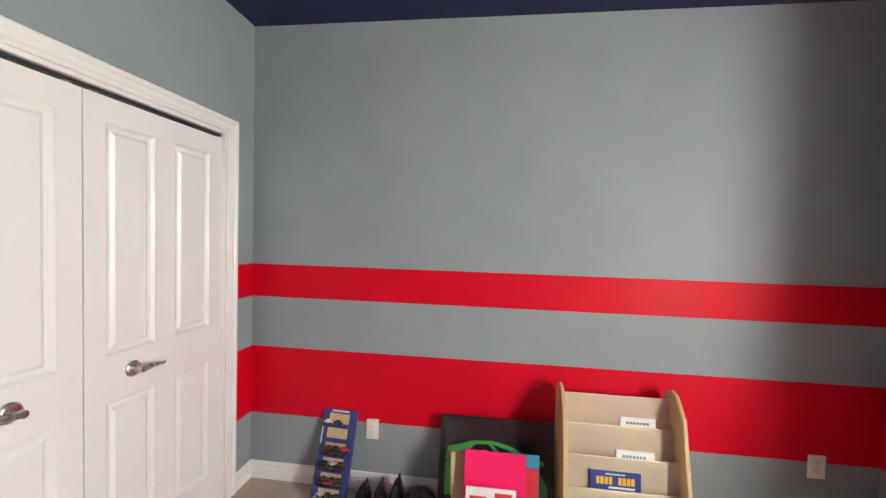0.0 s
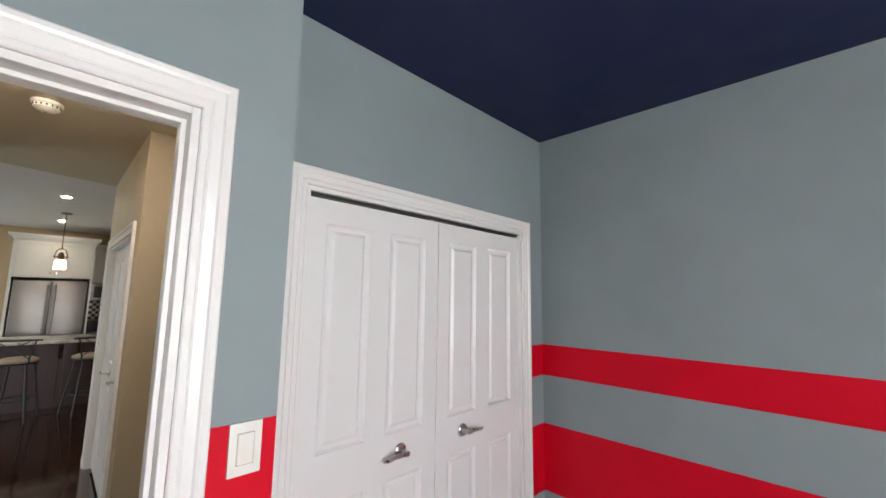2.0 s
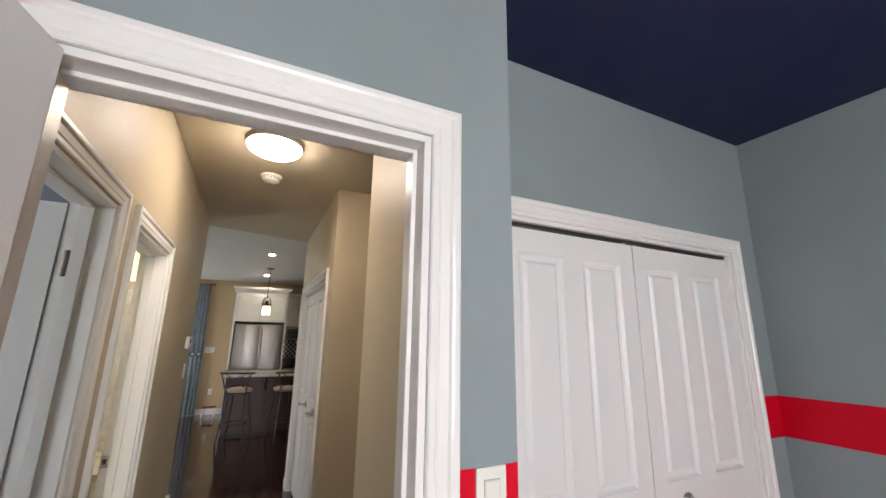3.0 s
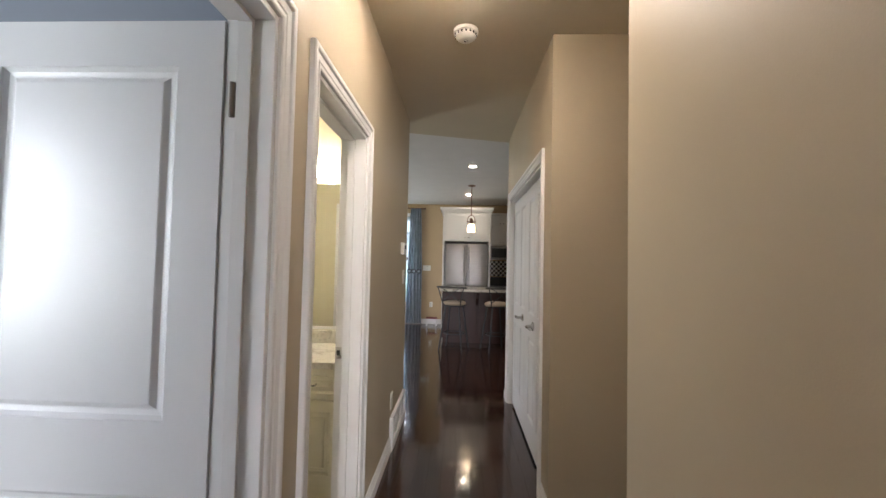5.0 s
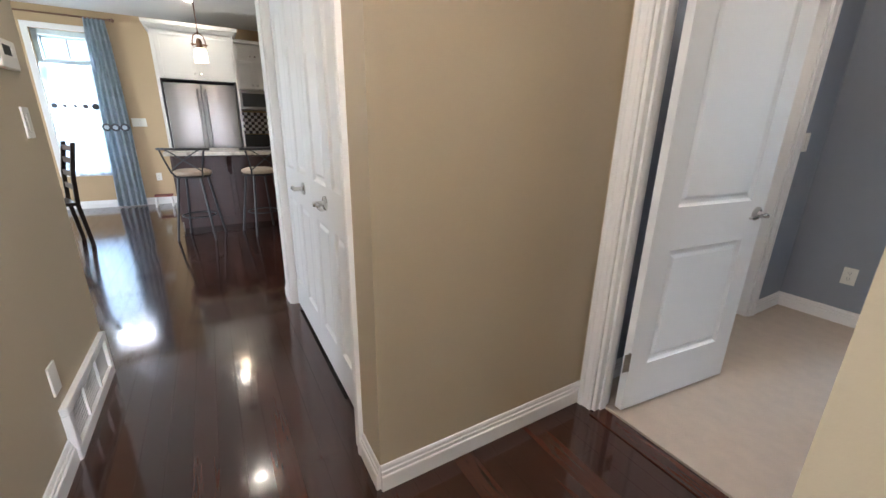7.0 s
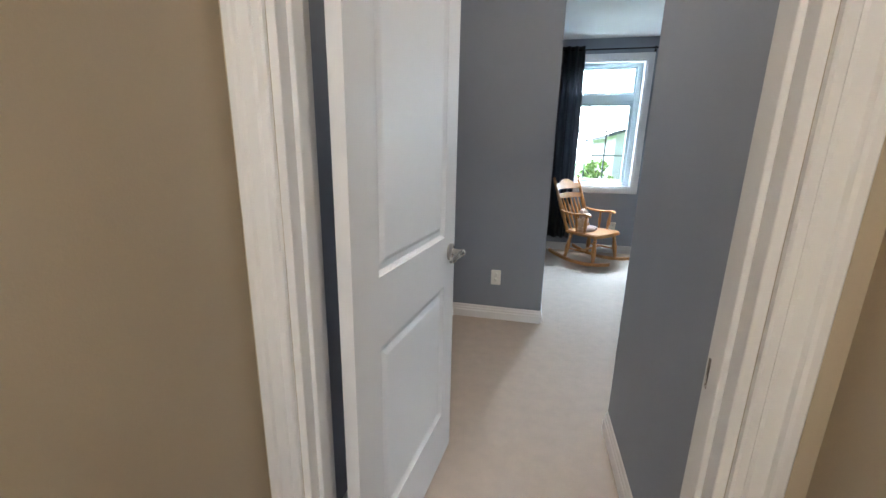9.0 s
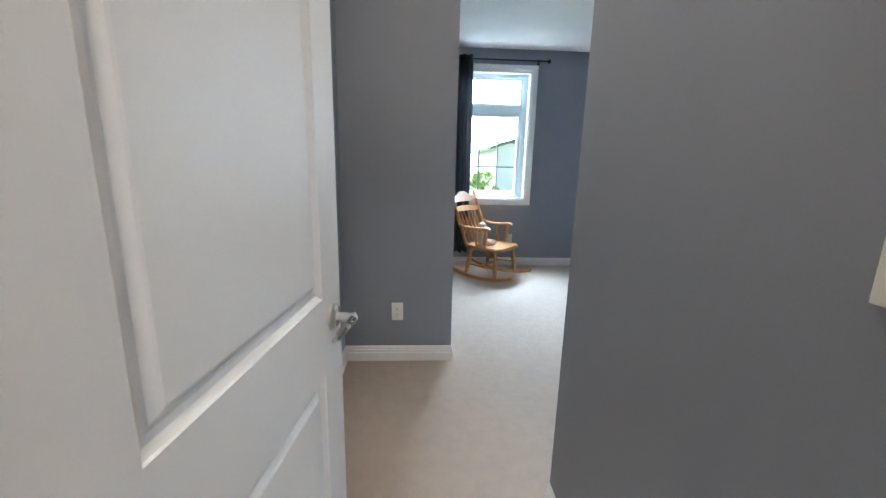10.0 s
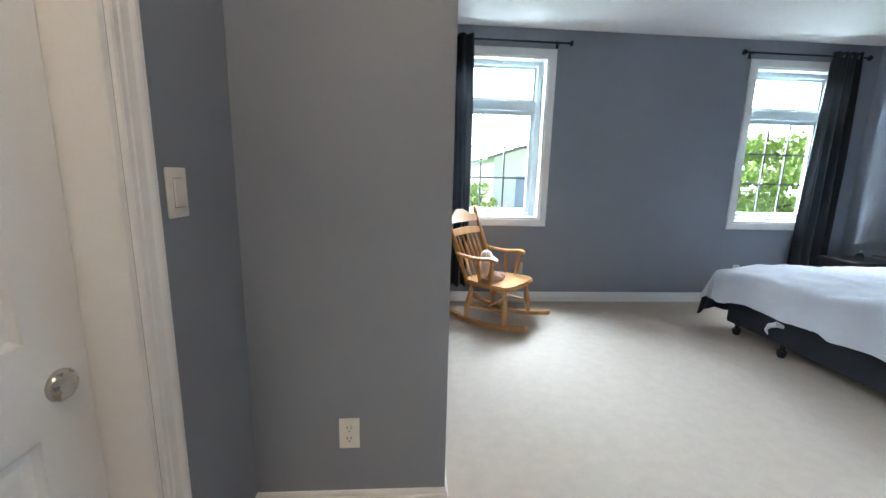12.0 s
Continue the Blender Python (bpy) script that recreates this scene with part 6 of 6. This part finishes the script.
step = thing("step_stool", "small white step stool with a red-brown top", "step stool", pose(-9.45, -0.69, 0.0, 0, 0, 90))
bm = bmesh.new()
box(bm, -0.12, 0.12, -0.09, 0.09, 0.16, 0.18, 0.004)
part("top", bm, M_REDWOOD, step, "red-brown top")
for x in (-0.12, 0.12):
    for y in (-0.075, 0.075):
        bm = bmesh.new()
        tube(bm, (x * 0.9, y * 1.05, 0), (x * 0.8, y * 0.9, 0.16), 0.014, n=8)
        part("leg", bm, M_TRIM, step)
    bm = bmesh.new()
    box(bm, x * 0.85 - 0.008, x * 0.85 + 0.008, -0.07, 0.07, 0.07, 0.095)
    part("rung", bm, M_TRIM, step)

chair = thing("dining_chair", "espresso wooden dining chair with a slatted back", "chair", pose(-7.36, -1.47, 0.0, 0, 0, 23))
bm = bmesh.new()
box(bm, -0.21, 0.21, -0.21, 0.2, 0.44, 0.475, 0.01, 2)
part("seat", bm, M_ESPRESSO, chair)
for x in (-0.19, 0.19):
    bm = bmesh.new()
    box(bm, x - 0.018, x + 0.018, -0.2, -0.165, 0, 0.44)
    part("front_leg", bm, M_ESPRESSO, chair)
    bm = bmesh.new()
    rows = [[bm.verts.new((x + dx, y + dy, z)) for dx, dy in ((-0.018, -0.018), (0.018, -0.018), (0.018, 0.018), (-0.018, 0.018))] for y, z in ((0.24, 0.0), (0.2, 0.45), (0.22, 0.75), (0.28, 1.06))]
    for p, q in zip(rows, rows[1:]):
        for i in range(4):
            bm.faces.new((p[i], p[(i + 1) % 4], q[(i + 1) % 4], q[i]))
    bm.faces.new(rows[0])
    bm.faces.new(rows[-1][::-1])
    part("back_leg", bm, M_ESPRESSO, chair)
for z, y in ((0.62, 0.21), (0.75, 0.22), (0.88, 0.245), (1.0, 0.265)):
    bm = bmesh.new()
    box(bm, -0.172, 0.172, y - 0.009, y + 0.009, z - 0.025, z + 0.03, 0.004)
    part("back_slat", bm, M_ESPRESSO, chair)
bm = bmesh.new()
box(bm, -0.18, 0.18, -0.19, -0.17, 0.2, 0.225)
part("stretcher", bm, M_ESPRESSO, chair)

# ---- outside ----
M_HAZE = glow("bright_white_sky", (0.80, 0.92, 1.0), 7.0)
bm = bmesh.new()
segs = [(130 * math.sin(a), 20 + 90 * math.cos(a)) for a in (-1.2 + 0.2 * k for k in range(13))]
for (xa, ya), (xb, yb) in zip(segs, segs[1:]):
    bm.faces.new([bm.verts.new(c) for c in ((xa, ya, -0.8), (xb, yb, -0.8), (xb, yb, 75), (xa, ya, 75))])
struct("backdrop", bm, M_HAZE, "bright white overcast sky behind the houses")
bm = bmesh.new()
box(bm, -400, 400, -400, 900, -0.9, -0.7)
struct("ground", bm, M_GRASS, "mown lawn reaching to the horizon")
M_CONCRETE = mat("concrete", (0.46, 0.45, 0.43), 0.8, coarse=2, fine=80, var=0.1, relief=0.3)
bm = bmesh.new()
box(bm, 3.0, 8.0, 12.5, 24.0, -0.702, -0.69)
struct("pavement_driveway", bm, M_CONCRETE, "pale concrete driveway")


SLOPE = 0.16


def house(m, w, d, h, label, group):
    hs = thing("house", label, "house", m, group)
    b = bmesh.new()
    box(b, -w / 2, w / 2, 0, d, 0, h)
    g = [b.verts.new(v) for v in ((-w / 2, 0, h), (w / 2, 0, h), (0, 0, h + w * SLOPE), (-w / 2, d, h), (w / 2, d, h), (0, d, h + w * SLOPE))]
    b.faces.new((g[0], g[1], g[2]))
    b.faces.new((g[3], g[5], g[4]))
    part("wall", b, M_SIDING, hs, "pale siding wall")
    for i in range(int(h / 0.25)):
        b = bmesh.new()
        box(b, -w / 2 - 0.015, w / 2 + 0.015, -0.02, 0, 0.1 + 0.25 * i, 0.31 + 0.25 * i)
        part("siding_board", b, M_SIDING, hs)
    for s in (-1, 1):
        b = bmesh.new()
        e = 0.45
        v = [b.verts.new(c) for c in ((s * (w / 2 + e), -e, h - e * 2 * SLOPE), (0, -e, h + w * SLOPE), (0, d + e, h + w * SLOPE), (s * (w / 2 + e), d + e, h - e * 2 * SLOPE))]
        u = [b.verts.new(c.co + Vector((0, 0, 0.16))) for c in v]
        b.faces.new(v)
        b.faces.new(u[::-1])
        for i in range(4):
            b.faces.new((v[i], v[(i + 1) % 4], u[(i + 1) % 4], u[i]))
        part("roof", b, M_ROOF, hs, "grey shingle roof slope")
    b = bmesh.new()
    box(b, -w * 0.32, w * 0.12, -0.06, 0.0, 0.0, 2.1)
    gd = part("garage_door", b, M_GARAGE, hs, "blue-grey garage door")
    for i in range(4):
        b = bmesh.new()
        box(b, -w * 0.31, w * 0.11, -0.075, -0.06, 0.04 + 0.52 * i, 0.5 + 0.52 * i, 0.01)
        part("panel", b, M_GARAGE, gd)
    for x, z in ((w * 0.22, 1.1), (w * 0.34, 1.1)):
        b = bmesh.new()
        box(b, x - 0.3, x + 0.3, -0.07, 0.0, z, z + 1.2)
        f = part("window", b, M_VINYL, hs, "white framed window")
        b = bmesh.new()
        box(b, x - 0.25, x + 0.25, -0.08, -0.07, z + 0.06, z + 1.14)
        part("pane", b, M_POSTER, f, "dark window pane")
    return hs


house(pose(5.2, 24, -0.7), 7.0, 9.0, 3.1, "pale sided neighbouring house with a garage", "neighbouring houses")
house(pose(-7.0, 32, -0.7), 9.0, 9.0, 3.2, "pale sided neighbouring house far behind", "neighbouring houses")


def leafy_tree(m, height, radius, n, seed, label):
    t = thing("tree", label, "tree", m)
    random.seed(seed)
    b = bmesh.new()
    sweep(b, [(0, 0, 0), (0.03, 0.02, height * 0.25), (-0.02, 0.05, height * 0.5), (0.03, 0, height * 0.8)], (0.13, 0.1, 0.07, 0.03), 10)
    for k in range(7):
        a = k * 2.4
        z = height * (0.25 + 0.07 * k)
        sweep(b, [(0, 0, z), (0.4 * radius * math.cos(a), 0.4 * radius * math.sin(a), z + 0.3), (0.75 * radius * math.cos(a), 0.75 * radius * math.sin(a), z + 0.65)], (0.05, 0.03, 0.012), 7)
    part("trunk", b, M_BARK, t, "brown trunk with limbs", True)
    b = bmesh.new()
    clumps = []
    for _ in range(46):
        a, s = random.uniform(0, 2 * math.pi), random.random() ** 0.5
        zz = random.uniform(0.2, 1.0)
        r = radius * s * math.sin(math.pi * min(0.98, 0.15 + 0.8 * zz)) ** 0.6
        clumps.append((Vector((r * math.cos(a), r * math.sin(a), height * zz)), random.uniform(0.22, 0.45) * radius * 0.55))
    for _ in range(n):
        c, r = random.choice(clumps)
        p = c + Vector((random.gauss(0, 1), random.gauss(0, 1), random.gauss(0, 0.8))) * r * 0.6
        q = Euler((random.uniform(0, 6.3), random.uniform(0, 6.3), random.uniform(0, 6.3))).to_matrix()
        s = random.uniform(0.05, 0.10)
        v = [b.verts.new(p + q @ Vector(o) * s) for o in ((-1, 0, 0), (0, -0.5, 0.1), (1, 0, 0), (0, 0.5, 0.1))]
        b.faces.new(v)
    tagged(part("crown", b, M_LEAF, t, "crown of many small green leaves"), kind="stuff")
    return t


leafy_tree(pose(8.3, 13.6, -0.7), 3.2, 2.0, 20000, 11, "broad bright green garden tree")
leafy_tree(pose(0.2, 19.5, -0.7), 1.7, 0.8, 1800, 12, "small green garden tree beside the drive")

fence = thing("garden_fence", "pale wooden picket fence in the garden", "fence", pose(3.6, 10.2, -0.7))
for i in range(22):
    bm = bmesh.new()
    slab_from(bm, [(-0.045, -0.01), (0.045, -0.01), (0.045, 0.01), (-0.045, 0.01)], 1.3)
    part("picket", bm, M_FENCE, fence, m=pose(0.3 * i, 0, 0))
for z in (0.35, 1.0):
    bm = bmesh.new()
    box(bm, -0.1, 6.4, 0.012, 0.05, z, z + 0.08)
    part("rail", bm, M_FENCE, fence)

# ---- floor pieces, last ----
bm = bmesh.new()
box(bm, XK - 0.05, -0.935, -4.2, 3.2, -0.1, -0.016)
floor_hall = struct("floor_hall", bm, M_GAP, "dark glossy hardwood plank floor")
plank_me = {}


def plank_mesh(length, width=0.0895):
    key = round(length, 2)
    if key not in plank_me:
        b = bmesh.new()
        x, y, e = length / 2 - 0.0001, width / 2 - 0.0001, 0.00015
        lo = [b.verts.new(c) for c in ((-x, -y, -0.016), (x, -y, -0.016), (x, y, -0.016), (-x, y, -0.016))]
        md = [b.verts.new(c) for c in ((-x, -y, -e), (x, -y, -e), (x, y, -e), (-x, y, -e))]
        hi = [b.verts.new(c) for c in ((-x + e, -y + e, 0), (x - e, -y + e, 0), (x - e, y - e, 0), (-x + e, y - e, 0))]
        b.faces.new(hi)
        for u, v in ((lo, md), (md, hi)):
            for i in range(4):
                b.faces.new((u[i], u[(i + 1) % 4], v[(i + 1) % 4], v[i]))
        plank_me[key] = as_mesh("plank", b, M_PLANK)
    return plank_me[key]


random.seed(21)
count = 0
far = bmesh.new()
for r in range(-40, 36):
    y = r * 0.09 + 0.03
    if y < YL - 0.05 or (y > YR + 0.05 and y > YA):
        spans = [(XK, -4.46 if y < 0 else -5.06)]
    elif y > YR + 0.05:
        spans = [(XK, -5.06), (-3.2, -2.02)]
    else:
        spans = [(XK, -0.94)]
    for a, b_ in spans:
        x = a - random.choice((0.0, 0.2, 0.4))
        while x < b_:
            length = random.choice((0.4, 0.6, 0.8, 1.0, 1.2))
            c = x + length / 2
            x += length
            if c - length / 2 > b_ or (c + length / 2 > b_ + 0.04 and length > 0.4 and b_ > -1.0):
                length = max(0.1, round(b_ + 0.02 - (c - length / 2), 2))
                c = b_ + 0.02 - length / 2
                x = b_ + 1
            if (c > -7.0 or abs(y) < 0.6) and count < 300:
                p = new("plank", plank_mesh(length))
                p.parent = floor_hall
                p.matrix_basis = pose(c, y, random.uniform(-0.00005, 0.0), random.uniform(-0.5, 0.5), random.uniform(-0.02, 0.02))
                count += 1
            else:
                z = random.uniform(-0.0006, -0.0002)
                box(far, c - length / 2 + 0.0004, c + length / 2 - 0.0004, y - 0.0444, y + 0.0444, -0.016, z)
fp = part("far_planks", far, M_PLANK, floor_hall)
tagged(fp, kind="stuff")
bm = bmesh.new()
box(bm, -0.225, 0.225, -0.225, 0.225, -0.004, 0.004, 0.002)
tile = as_mesh("tile", bm, M_TILE)
for i in range(4):
    for j in range(7):
        t = new("tile", tile)
        t.parent = bath_floor
        t.matrix_basis = pose(XV + 0.2 + 0.455 * i - 0.02, -0.66 - 0.225 - 0.455 * j, 0.0)
bm = bmesh.new()
box(bm, D2[0] + 0.018, D2[1] - 0.018, 1.40, 1.495, -0.002, 0.006, 0.002)
struct("trim_threshold_bedroom", bm, M_PLANK, "dark wood threshold at the bedroom door")
bm = bmesh.new()
box(bm, -0.965, -0.925, D1[0] + 0.02, D1[1] - 0.02, -0.002, 0.012, 0.002)
struct("trim_threshold_room_one", bm, M_PLANK, "dark wood threshold at the doorway")
